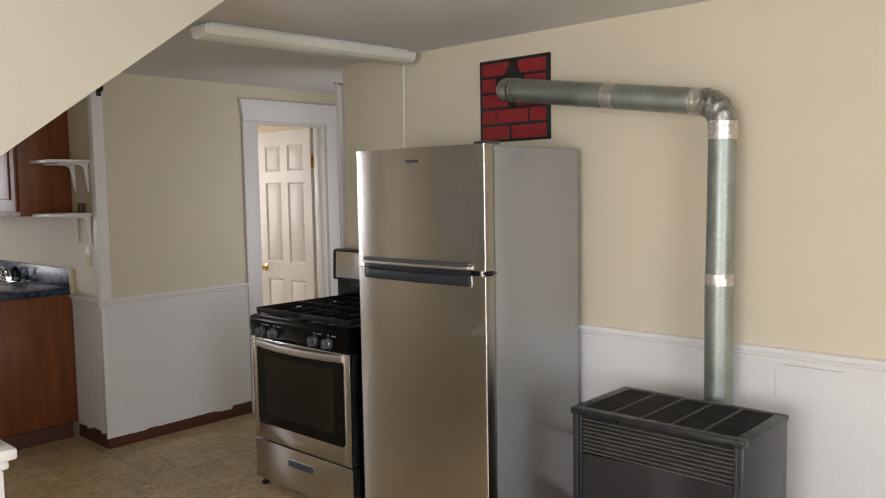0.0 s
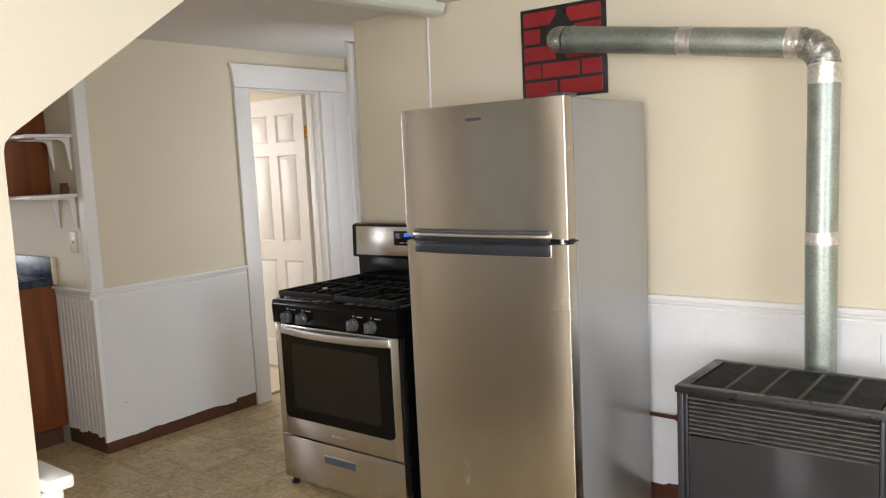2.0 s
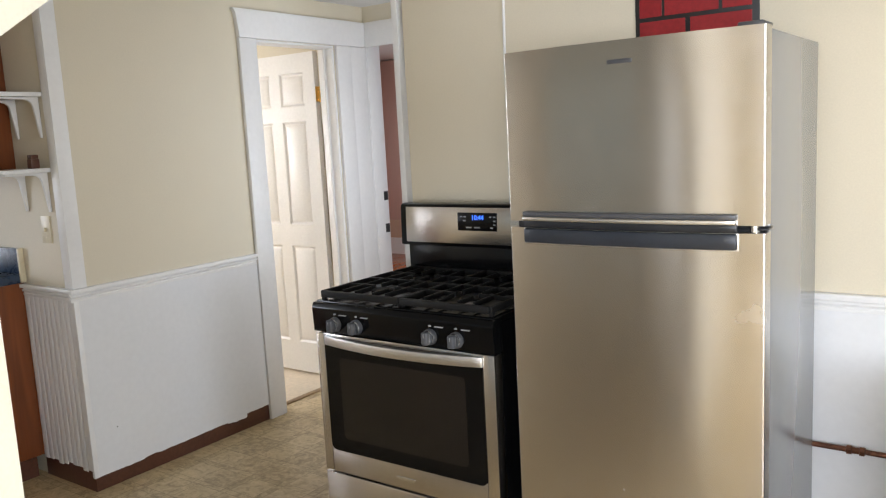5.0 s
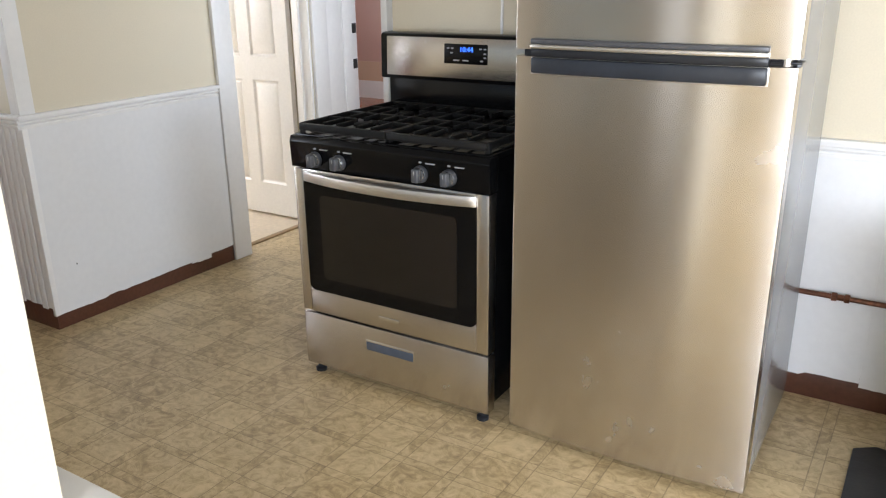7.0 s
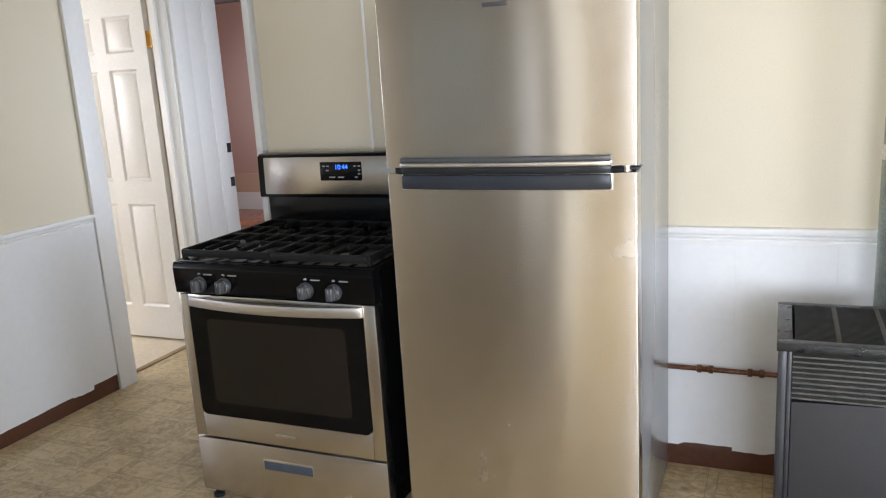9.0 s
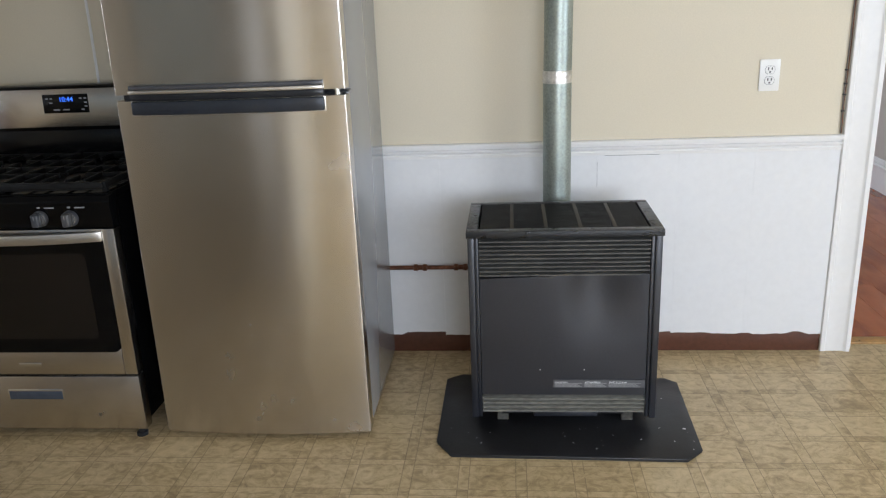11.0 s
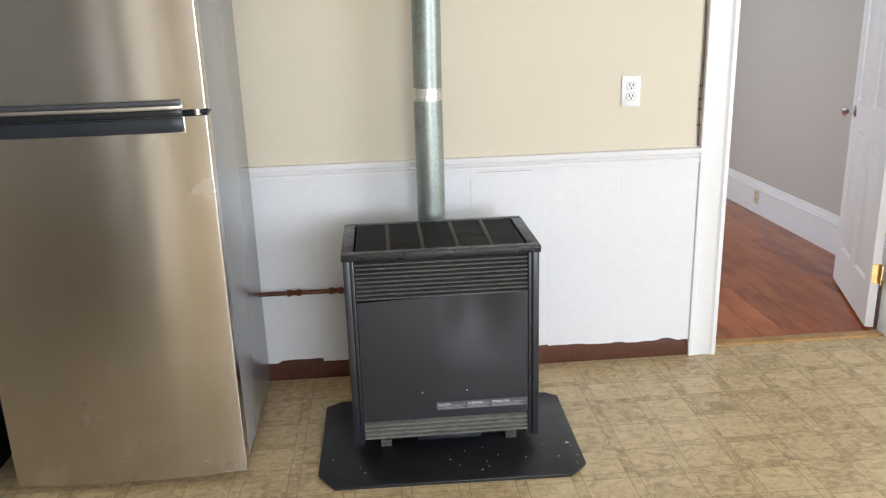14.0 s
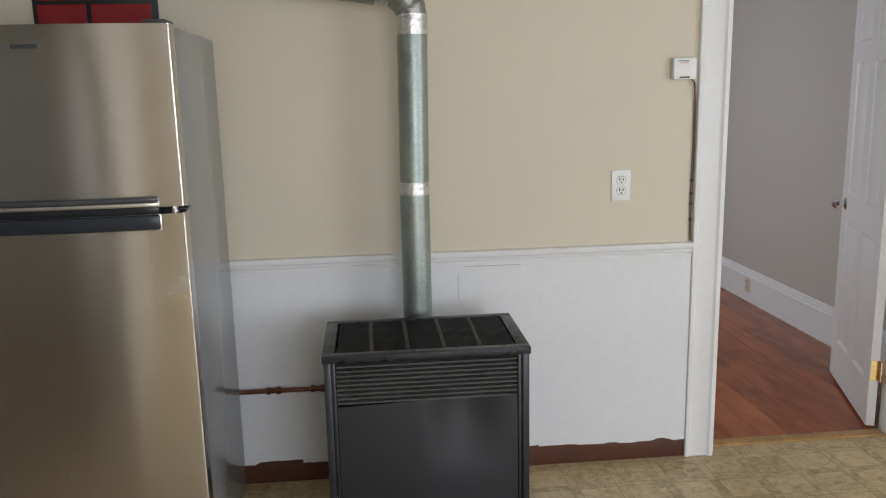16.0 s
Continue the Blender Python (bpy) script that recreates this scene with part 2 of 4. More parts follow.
STEEL = brushed_steel()
STEEL_BRIGHT = material("satin_steel", (0.66, 0.63, 0.58), 0.34, 0.06, 4, 260, 0.02, 1.0, (0.02, 1, 1))
STEEL_SIDE = material("grey_cabinet_steel", (0.37, 0.375, 0.38), 0.24, 0.012, 1.5, 20, 0.0, 0.4, patchy=0.01)
BLACK = material("black_enamel", (0.003, 0.003, 0.0032), 0.2, 0.2, 5, 90, 0.0, spec=0.22)
IRON = material("cast_iron", (0.006, 0.0058, 0.0055), 0.55, 0.2, 20, 200, 0.25, spec=0.22)
GLASS_BLACK = material("black_oven_glass", (0.003, 0.003, 0.003), 0.06, 0.2, 4, 50, 0.0, spec=0.22)
CHROME = material("chrome", (0.75, 0.75, 0.75), 0.12, 0.05, 5, 50, 0.0, 1.0)
DARK_PLASTIC = material("dark_plastic", (0.016, 0.017, 0.020), 0.32, 0.1, 6, 80, 0.03, spec=0.35)
GREY_CAP = material("grey_pull_cap", (0.085, 0.085, 0.09), 0.4, 0.1, 6, 80, 0.02, 0.3)
SLATE = material("slate_plastic", (0.022, 0.026, 0.034), 0.38, 0.1, 6, 80, 0.03, spec=0.4)
GALV = material("galvanised_steel", (0.36, 0.40, 0.365), 0.46, 0.16, 14, 120, 0.05, 0.9)
TAPE = material("foil_tape", (0.72, 0.71, 0.67), 0.36, 0.16, 26, 75, 0.8, 1.0)
HEATER_GREY = material("charcoal_enamel", (0.018, 0.019, 0.024), 0.34, 0.12, 4, 160, 0.02, spec=0.5, patchy=0.04)
HAMMERED = material("hammered_charcoal_enamel", (0.009, 0.010, 0.012), 0.30, 0.2, 30, 210, 0.6, spec=0.45)
MAT_BLACK = material("black_hearth_pad", (0.010, 0.010, 0.011), 0.4, 0.3, 9, 120, 0.1)
COPPER = material("tarnished_copper", (0.20, 0.085, 0.050), 0.45, 0.3, 18, 90, 0.1, 0.8)
BRASS = material("brass", (0.72, 0.50, 0.20), 0.22, 0.1, 8, 60, 0.0, 1.0)
RED = material("red_brick_print", (0.28, 0.013, 0.016), 0.4, 0.15, 9, 60, 0.12)
BLACK_PRINT = material("black_mortar_print", (0.010, 0.009, 0.008), 0.5, 0.2, 9, 60, 0.1)
BLUE_TOP = material("dark_blue_laminate", (0.025, 0.045, 0.085), 0.28, 0.2, 30, 160, 0.0)
IVORY = material("ivory_plastic", (0.66, 0.58, 0.40), 0.4, 0.04, 6, 60, 0.0)
PLATE = material("white_plastic", (0.82, 0.81, 0.78), 0.32, 0.02, 6, 60, 0.0)
INK = material("dark_ink", (0.02, 0.02, 0.02), 0.6, 0.1, 6, 60, 0.0)
PRINT = material("grey_print", (0.28, 0.28, 0.28), 0.6, 0.1, 6, 60, 0.0)
DIM_PRINT = material("dim_print", (0.26, 0.26, 0.26), 0.6, 0.1, 6, 60, 0.0)
LIGHT_PRINT = material("white_print", (0.75, 0.75, 0.75), 0.6, 0.1, 6, 60, 0.0)
BLUE_LED = glow("blue_display_digits", (0.05, 0.18, 1.0), 1.8)
DIFFUSER = material("lamp_diffuser", (0.72, 0.74, 0.66), 0.35, 0.03, 4, 60, 0.0)


# ---- mesh helpers ----
def box(x0, x1, y0, y1, z0, z1, bevel=0.0, seg=2, bm=None):
    own = bm is None
    bm = bm or bmesh.new()
    r = bmesh.ops.create_cube(bm, size=1.0)
    vs = r["verts"]
    for v in vs:
        v.co = Vector((x0 if v.co.x < 0 else x1, y0 if v.co.y < 0 else y1, z0 if v.co.z < 0 else z1))
    if bevel:
        es = list({e for v in vs for e in v.link_edges})
        bmesh.ops.bevel(bm, geom=es, offset=bevel, segments=seg, affect="EDGES", profile=0.5)
    return bm


def tube(points, radius, bm=None, sides=20, cap=True):
    """A round bar along a polyline."""
    bm = bm or bmesh.new()
    pts = [Vector(p) for p in points]
    rings, up = [], None
    for i, p in enumerate(pts):
        d = ((pts[i + 1] - p).normalized() if i + 1 < len(pts) else Vector()) + ((p - pts[i - 1]).normalized() if i else Vector())
        d.normalize()
        if up is None:
            up = d.orthogonal().normalized()
        up = (up - d * up.dot(d)).normalized()
        side = d.cross(up)
        rad = radius[i] if isinstance(radius, (list, tuple)) else radius
        rings.append([bm.verts.new(p + rad * (math.cos(a) * up + math.sin(a) * side)) for a in (2 * math.pi * k / sides for k in range(sides))])
    for a, c in zip(rings, rings[1:]):
        for k in range(sides):
            bm.faces.new((a[k], a[(k + 1) % sides], c[(k + 1) % sides], c[k]))
    if cap:
        bm.faces.new(list(reversed(rings[0])))
        bm.faces.new(rings[-1])
    return bm


def prism(outline, lo, hi, axis, bevel=0.0, bm=None):
    """A flat outline of (a, b) pairs pushed out along an axis from lo to hi."""
    bm = bm or bmesh.new()

    def place(a, b, c):
        return {"x": (c, a, b), "y": (a, c, b), "z": (a, b, c)}[axis]

    f = [bm.verts.new(place(a, b, lo)) for a, b in outline]
    g = [bm.verts.new(place(a, b, hi)) for a, b in outline]
    faces = [bm.faces.new(f), bm.faces.new(g)]
    n = len(outline)
    for i in range(n):
        faces.append(bm.faces.new((f[i], f[(i + 1) % n], g[(i + 1) % n], g[i])))
    bmesh.ops.recalc_face_normals(bm, faces=faces)
    if bevel:
        es = [e for v in f + g for e in v.link_edges]
        bmesh.ops.bevel(bm, geom=list(set(es)), offset=bevel, segments=2, affect="EDGES", profile=0.5)
    return bm


def solid(name, bm, mat, smooth=True):
    me = bpy.data.meshes.new(name)
    bmesh.ops.recalc_face_normals(bm, faces=bm.faces)
    bm.to_mesh(me)
    bm.free()
    for p in me.polygons:
        p.use_smooth = smooth
    if smooth:
        me.set_sharp_from_angle(angle=radians(35))
    me.materials.append(mat)
    return me


def part(name, bm, mat, parent, label=""):
    ob = new(name, solid(name, bm, mat))
    ob.parent = parent
    return tagged(ob, label)


def thing(name, label, category, group="", at=(0, 0, 0)):
    ob = new(name)
    ob.location = at
    ob.empty_display_size = 0.05
    return tagged(ob, label, category, group)


def structure(name, bm, mat, label, category="structure"):
    return tagged(new(name, solid(name, bm, mat, False)), label, category, "", "structure")


def words(name, text, size, m, mat, parent, depth=0.0004):
    """Raised lettering in the built-in font; m poses the text's plane."""
    c = bpy.data.curves.new(name, "FONT")
    c.body, c.size, c.extrude, c.align_x, c.align_y = text, size, depth, "CENTER", "CENTER"
    tmp = new(name, c)
    me = bpy.data.meshes.new_from_object(tmp.evaluated_get(bpy.context.evaluated_depsgraph_get()))
    bpy.data.objects.remove(tmp)
    me.transform(m)
    me.materials.clear()
    me.materials.append(mat)
    ob = new(name, me)
    ob.parent = parent
    return ob


# ---- the setting ----
N, W, CEILING = 3.445, -4.705, 2.205       # north wall face, west wall face, ceiling
KITCHEN = 2.470                          # kitchen wall face

structure("floor", box(-8.0, 2.5, -2.3, N + 0.09, -0.1, 0), VINYL, "tan stone-patterned sheet vinyl floor", "floor")
bm = box(-4.80, -3.5, N + 0.09, 4.47, -0.1, 0)
structure("floor_alcove", bm, VINYL, "tan stone-patterned vinyl floor of the alcove", "floor")
structure("floor_bath", box(-6.9, -4.80, 2.58, 4.42, -0.1, -0.002), BATH_FLOOR, "pale beige vinyl bathroom floor", "floor")
structure("ceiling", box(-8.1, 2.5, -2.3, 4.53, CEILING, CEILING + 0.1), CEIL, "matt off-white painted ceiling", "ceiling")
structure("ceiling_rooms", box(-8.3, 2.5, 4.6, 9.2, CEILING + 0.15, CEILING + 0.25), CEIL, "matt off-white painted ceiling", "ceiling")

# north wall with the parlour doorway
bm = box(-3.655, -0.19, N, N + 0.11, 0, CEILING)
box(0.635, 2.5, N, N + 0.11, 0, CEILING, bm=bm)
box(-0.19, 0.635, N, N + 0.11, 2.02, CEILING, bm=bm)
structure("wall_north", bm, BEIGE, "beige painted wall over a white wainscot", "wall")
# west wall with the bathroom doorway
bm = box(W - 0.11, W, KITCHEN, 3.568, 0, CEILING)
box(W - 0.11, W, 4.155, 4.42, 0, CEILING, bm=bm)
box(W - 0.11, W, 3.568, 4.155, 1.97, CEILING, bm=bm)
structure("wall_west", bm, BEIGE, "beige painted wall over a white wainscot", "wall")
structure("wall_kitchen", box(-8.0, W - 0.11, KITCHEN, KITCHEN + 0.11, 0, CEILING), BEIGE, "beige painted kitchen wall", "wall")
# alcove: far wall with a doorway, side wall
bm = box(-3.9, -3.5, 4.42, 4.52, 0, CEILING)
box(W, -3.9, 4.42, 4.52, 2.0, CEILING, bm=bm)
box(-8.2, W - 0.0, 4.4222, 4.52, 0, 2.34, bm=bm)
structure("wall_alcove", bm, BEIGE, "beige painted wall with an open doorway", "wall")
# unseen side wall, left open in the middle for the added hall lamp
bm = box(-3.6, -3.5, N + 0.11, 4.42, 0, 0.8)
box(-3.6, -3.5, N + 0.11, 4.42, 1.9, CEILING, bm=bm)
box(-3.6, -3.5, N + 0.11, 3.65, 0.8, 1.9, bm=bm)
box(-3.6, -3.5, 4.28, 4.42, 0.8, 1.9, bm=bm)
structure("wall_alcove_side", bm, BEIGE, "beige painted alcove wall", "wall")
# stair wall with its raking underside and the knee wall below
rake = [(-2.3, 0.0), (1.152, 0.0), (1.152, 1.535), (1.156, 1.553), (1.170, 1.570), (2.034, 2.205), (-2.3, 2.205)]
structure("wall_stair", prism(rake, -2.62, -2.5, "x"), CREAM, "cream painted stair wall with a raking edge", "wall")
# bathroom, bedroom, parlour and outer walls, each with its lamp opening
def wall_x(x0, x1, y0, y1, top, opening, bm=None):
    """A wall that runs along y, with an opening (y0, y1, z0, z1)."""
    a, b, c, d = opening
    bm = box(x0, x1, y0, y1, 0, c, bm=bm)
    box(x0, x1, y0, y1, d, top, bm=bm)
    box(x0, x1, y0, a, c, d, bm=bm)
    return box(x0, x1, b, y1, c, d, bm=bm)


def wall_y(x0, x1, y0, y1, top, opening, bm=None):
    """A wall that runs along x, with an opening (x0, x1, z0, z1)."""
    a, b, c, d = opening
    bm = box(x0, x1, y0, y1, 0, c, bm=bm)
    box(x0, x1, y0, y1, d, top, bm=bm)
    box(x0, a, y0, y1, c, d, bm=bm)
    return box(b, x1, y0, y1, c, d, bm=bm)


# opening assumed, to hold the added bathroom lamp
structure("wall_bath", wall_x(-7.0, -6.9, KITCHEN + 0.11, 4.42, CEILING, (2.7, 3.5, 1.0, 1.95)), CREAM, "cream bathroom wall", "wall")
# unseen wall; its opening is assumed, to hold the added bedroom lamp
bm = wall_x(-8.3, -8.2, 4.52, 8.45, 2.34, (5.7, 7.1, 0.7, 2.0))
box(-8.2, -2.9, 8.35, 8.45, 0, 2.34, bm=bm)
box(-3.0, -2.9, 4.52, 8.35, 0, 2.34, bm=bm)
structure("wall_bedroom", bm, PINK, "dusty pink painted bedroom wall", "wall")
structure("wall_bedroom_corner", box(-3.5, -2.9, 4.42, 4.52, 0, 2.34), PINK, "dusty pink painted bedroom wall", "wall")
structure("wall_parlour_window", wall_x(-1.5, -1.4, N + 0.11, 7.5, 2.34, (4.7, 6.1, 0.6, 2.0)), GREY_BEIGE, "greige satin painted wall with a window", "wall")
structure("wall_parlour_end", box(-1.5, 1.065, 7.5, 7.6, 0, 2.34), GREY_BEIGE, "greige satin painted wall", "wall")
structure("wall_parlour", box(1.065, 1.165, N + 0.11, 7.6, 0, 2.34), GREY_BEIGE, "greige satin painted wall", "wall")
structure("wall_east", wall_x(2.4, 2.5, -2.3, N, CEILING, (-0.4, 1.2, 0.7, 1.98)), BEIGE, "beige painted wall with a window", "wall")
structure("wall_south", wall_y(-2.5, 2.4, -2.3, -2.2, CEILING, (-1.22, 0.98, 0.65, 2.0)), BEIGE, "beige painted wall with a window", "wall")
bm = wall_x(-8.1, -8.0, -1.1, KITCHEN + 0.11, CEILING, (-0.1, 1.3, 0.8, 2.0))
# opening made for the added counter fill lamp
wall_y(-8.0, -3.55, -1.1, -1.0, CEILING, (-5.36, -3.68, 0.88, 1.96), bm)
# tall slot made for the added streak lamp
wall_y(-3.55, -2.62, -1.1, -1.0, CEILING, (-3.42, -3.02, 0.35, 1.95), bm)
structure("wall_kitchen_far", bm, BEIGE, "beige painted kitchen walls", "wall")
structure("ground", box(-60, 60, -60, 60, -0.7, -0.6), material("lawn", (0.07, 0.10, 0.035), 0.9, 0.3, 2, 60, 0.3), "mown lawn round the house", "ground")

rnd = random.Random(4)


def ragged(a, b, base, wild):
    """The lower edge of sloppy brushwork from a to b as (along, z) pairs."""
    pts, z = [], base
    n = max(3, int((b - a) / 0.022))
    for i in range(n + 1):
        if rnd.random() < 0.28:
            z = base + rnd.uniform(-wild, wild)
        pts.append((a + (b - a) * i / n, z + rnd.uniform(-0.0012, 0.0012)))
    return pts


# wainscot of the north wall: a brown base, then white boards whose paint laps over it unevenly
tagged(new("baseboard_north", solid("baseboard_north", box(-3.655, -0.30, N - 0.006, N, 0, 0.12, 0.001), BROWN)), "glossy brown painted baseboard with ragged paint edge", "baseboard", "", "structure")
wain = tagged(new("wainscot_north"), "white gloss painted wainscot boards below the rail", "wainscot", "", "structure")
edges = [-3.655, -3.36, -3.05, -2.742, -2.433, -2.124, -1.823, -1.514, -1.205, -0.896, -0.61, -0.3]
for a, b in zip(edges, edges[1:]):
    low = ragged(a + 0.00015, b - 0.00015, 0.080 if b > -1.3 else 0.084, 0.008)
    part("board", prism(low + [(b - 0.00015, 0.836), (a + 0.00015, 0.836)], N - 0.0105, N - 0.0001, "y"), WHITE, wain)


def rail_profile(z0, z1, d):
    """Chair-rail section as (out, z): a fillet, a cove, a bead and a square cap."""
    h = z1 - z0
    pts = [(0, z0), (d * 0.42, z0), (d * 0.46, z0 + h * 0.06), (d * 0.46, z0 + h * 0.20), (d * 0.30, z0 + h * 0.24), (d * 0.30, z0 + h * 0.30)]
    for k in range(7):
        a = math.pi * k / 6
        pts.append((d * (0.34 + 0.30 * math.sin(a)), z0 + h * (0.45 - 0.13 * math.cos(a))))
    return pts + [(d * 0.34, z0 + h * 0.66), (d * 0.96, z0 + h * 0.70), (d, z0 + h * 0.74), (d, z1 - 0.004), (d * 0.9, z1), (0, z1)]


part("paint_crack", box(-1.18, -0.97, N - 0.0108, N - 0.0104, 0.8255, 0.8266), INK, wain)
part("paint_crack", box(-1.2075, -1.2065, N - 0.0108, N - 0.0104, 0.70, 0.80), DIM_PRINT, wain)
prof = rail_profile(0.828, 0.886, 0.030)
tagged(new("trim_rail_north", solid("rail", prism([(N - o, z) for o, z in prof], -3.655, -0.3, "x"), TRIM)), "white moulded chair rail on the wall", "chair rail", "", "structure")

# west wall: wainscot sheet, rail round the corner, base, corner boards
tagged(new("baseboard_west", solid("baseboard_west", box(W, W + 0.006, KITCHEN, 3.4525, 0, 0.16, 0.001), BROWN)), "dark brown painted baseboard with ragged paint edge", "baseboard", "", "structure")
low = [(y, 0.062 + 0.012 * (y - 2.44) + (z - 0.1)) for y, z in ragged(KITCHEN + 0.004, 3.18, 0.1, 0.007)] + [(y, z) for y, z in ragged(3.18, 3.30, 0.064, 0.004)] + [(y, z) for y, z in ragged(3.302, 3.452, 0.082, 0.005)]
sheet = tagged(new("wainscot_west"), "white painted plywood wainscot with ragged lower edge", "wainscot", "", "structure")
part("panel", prism(low + [(3.452, 0.840), (KITCHEN + 0.004, 0.840)], W + 0.0001, W + 0.0105, "x"), WHITE, sheet)
part("corner_strip", box(W - 0.004, W + 0.014, KITCHEN - 0.014, KITCHEN + 0.010, 0.062, 0.838, 0.004), TRIM, sheet)
part("nail_hole", box(W + 0.0104, W + 0.0109, 2.585, 2.590, 0.252, 0.257), INK, sheet)
prof = rail_profile(0.836, 0.889, 0.026)
part("rail", prism([(W + o, z) for o, z in prof], KITCHEN - 0.026, 3.4525, "y"), TRIM, sheet, "white moulded chair rail")
bead = tagged(new("wainscot_kitchen"), "white beadboard wainscot beside the counter", "wainscot", "", "structure")
part("rail", prism([(KITCHEN - o, z) for o, z in prof], -5.10, W + 0.0, "x"), TRIM, bead, "white moulded chair rail")
x = -5.10
while x < W - 0.03:
    z0 = 0.088 + rnd.uniform(-0.012, 0.010)
    part("bead_strip", box(x, x + 0.0375, KITCHEN - 0.011, KITCHEN - 0.0001, z0, 0.838, 0.004), TRIM, bead)
    x += 0.0395
tagged(new("baseboard_kitchen", solid("baseboard_kitchen", box(-5.10, W + 0.006, KITCHEN - 0.006, KITCHEN, 0, 0.14, 0.001), BROWN)), "dark brown painted baseboard below the beadboard", "baseboard", "", "structure")
trim = tagged(new("trim_corner"), "white painted corner boards above the rail", "trim", "", "structure")
part("board", box(W, W + 0.009, KITCHEN - 0.009, KITCHEN + 0.055, 0.889, CEILING, 0.002), TRIM, trim)
part("board", box(W - 0.05, W - 0.0005, KITCHEN - 0.009, KITCHEN, 0.889, CEILING, 0.002), TRIM, trim)
trim = tagged(new("trim_north_end"), "white corner strip at the wall's end", "trim", "", "structure")
part("strip", prism([(-3.707, 0), (-3.677, 0), (-3.677, 2.075), (-3.685, 2.10), (-3.725, 2.12), (-3.721, 2.085), (-3.707, 2.07)], N - 0.009, N + 0.112, "y", 0.002), TRIM, trim)

# bathroom doorway: casing with a flared head, jambs, threshold
door1 = tagged(new("door_frame_bath"), "white painted door casing with a deep head board", "door frame", "", "structure")
part("casing", box(W, W + 0.022, 3.453, 3.565, 0, 1.97, 0.004), TRIM, door1)
part("casing", box(W, W + 0.022, 4.158, 4.275, 0, 1.97, 0.004), TRIM, door1)
part("head", prism([(3.455, 1.971), (4.418, 1.971), (4.418, 2.112), (3.424, 2.112), (3.440, 2.09)], W, W + 0.026, "x", 0.003), TRIM, door1)
part("jamb", box(W - 0.112, W - 0.0002, 3.5685, 3.581, 0, 1.957, 0.002), TRIM, door1)
part("jamb", box(W - 0.112, W - 0.0002, 4.139, 4.1545, 0, 1.957, 0.002), TRIM, door1)
part("jamb", box(W - 0.112, W - 0.0002, 3.5685, 4.1545, 1.9575, 1.9698, 0.002), TRIM, door1)
part("stop", box(W - 0.07, W - 0.055, 4.125, 4.1388, 0, 1.955, 0.002), TRIM, door1)
part("threshold", box(-4.820, -4.780, 3.582, 4.138, -0.004, 0.006, 0.003), material("worn_oak_strip", (0.30, 0.19, 0.09), 0.5, 0.2, 12, 80), door1)
# white board between the two doorways, and the second doorway's jamb
tagged(new("trim_alcove", solid("trim_alcove", box(W, W + 0.012, 4.277, 4.418, 0, 1.970, 0.002), TRIM)), "white painted board between two doorways", "trim", "", "structure")
door2 = tagged(new("door_frame_bedroom"), "white painted door jamb with dark latch plates", "door frame", "", "structure")
part("jamb", box(W, W + 0.018, 4.419, 4.540, 0, 2.0, 0.003), TRIM, door2)
part("jamb", box(-3.953, -3.935, 4.419, 4.540, 0, 2.0, 0.003), TRIM, door2)
part("head", box(W + 0.0265, -3.62, 4.396, 4.4185, 1.971, 2.112, 0.003), TRIM, door2)
part("casing", box(-3.934, -3.83, 4.398, 4.4185, 0, 1.970, 0.004), TRIM, door2)
for z in (0.86, 1.06):
    part("latch_plate", box(W + 0.018, W + 0.021, 4.495, 4.532, z, z + 0.055, 0.001), INK, door2, "dark metal latch plate")

# parlour doorway
door3 = tagged(new("door_frame_parlour"), "white painted moulded door casing", "door frame", "", "structure")
section = [(0, 0), (0.014, 0), (0.018, 0.004), (0.018, 0.022), (0.013, 0.028), (0.013, 0.112), (0.017, 0.120), (0.022, 0.128), (0.022, 0.146), (0.016, 0.150), (0, 0.150)]
part("casing", prism([(-0.299 + b * 0.78, N - a) for a, b in section], 0, 2.04, "z"), TRIM, door3)
part("casing", prism([(0.772 - b * 0.93, N - a) for a, b in section], 0, 2.04, "z"), TRIM, door3)
part("head", box(-0.299, 0.772, N - 0.022, N, 2.041, 2.185, 0.003), TRIM, door3)
part("jamb", box(-0.1895, -0.172, N + 0.0005, N + 0.112, 0.0, 2.0, 0.002), TRIM, door3)
part("jamb", box(0.615, 0.6345, N + 0.0005, N + 0.112, 0.0, 2.0, 0.002), TRIM, door3)
part("jamb", box(-0.1895, 0.6345, N + 0.0005, N + 0.112, 2.001, 2.0195, 0.002), TRIM, door3)
part("threshold", box(-0.171, 0.614, N + 0.052, N + 0.112, -0.002, 0.008, 0.003), material("pine_threshold", (0.42, 0.24, 0.08), 0.4, 0.2, 12, 80), door3)

for i in range(6):
    x = -0.11 + 0.132 * i
    part("screw", tube([(x, N + 0.068, 0.0078), (x, N + 0.068, 0.0095)], 0.0032, sides=8), INK, door3)


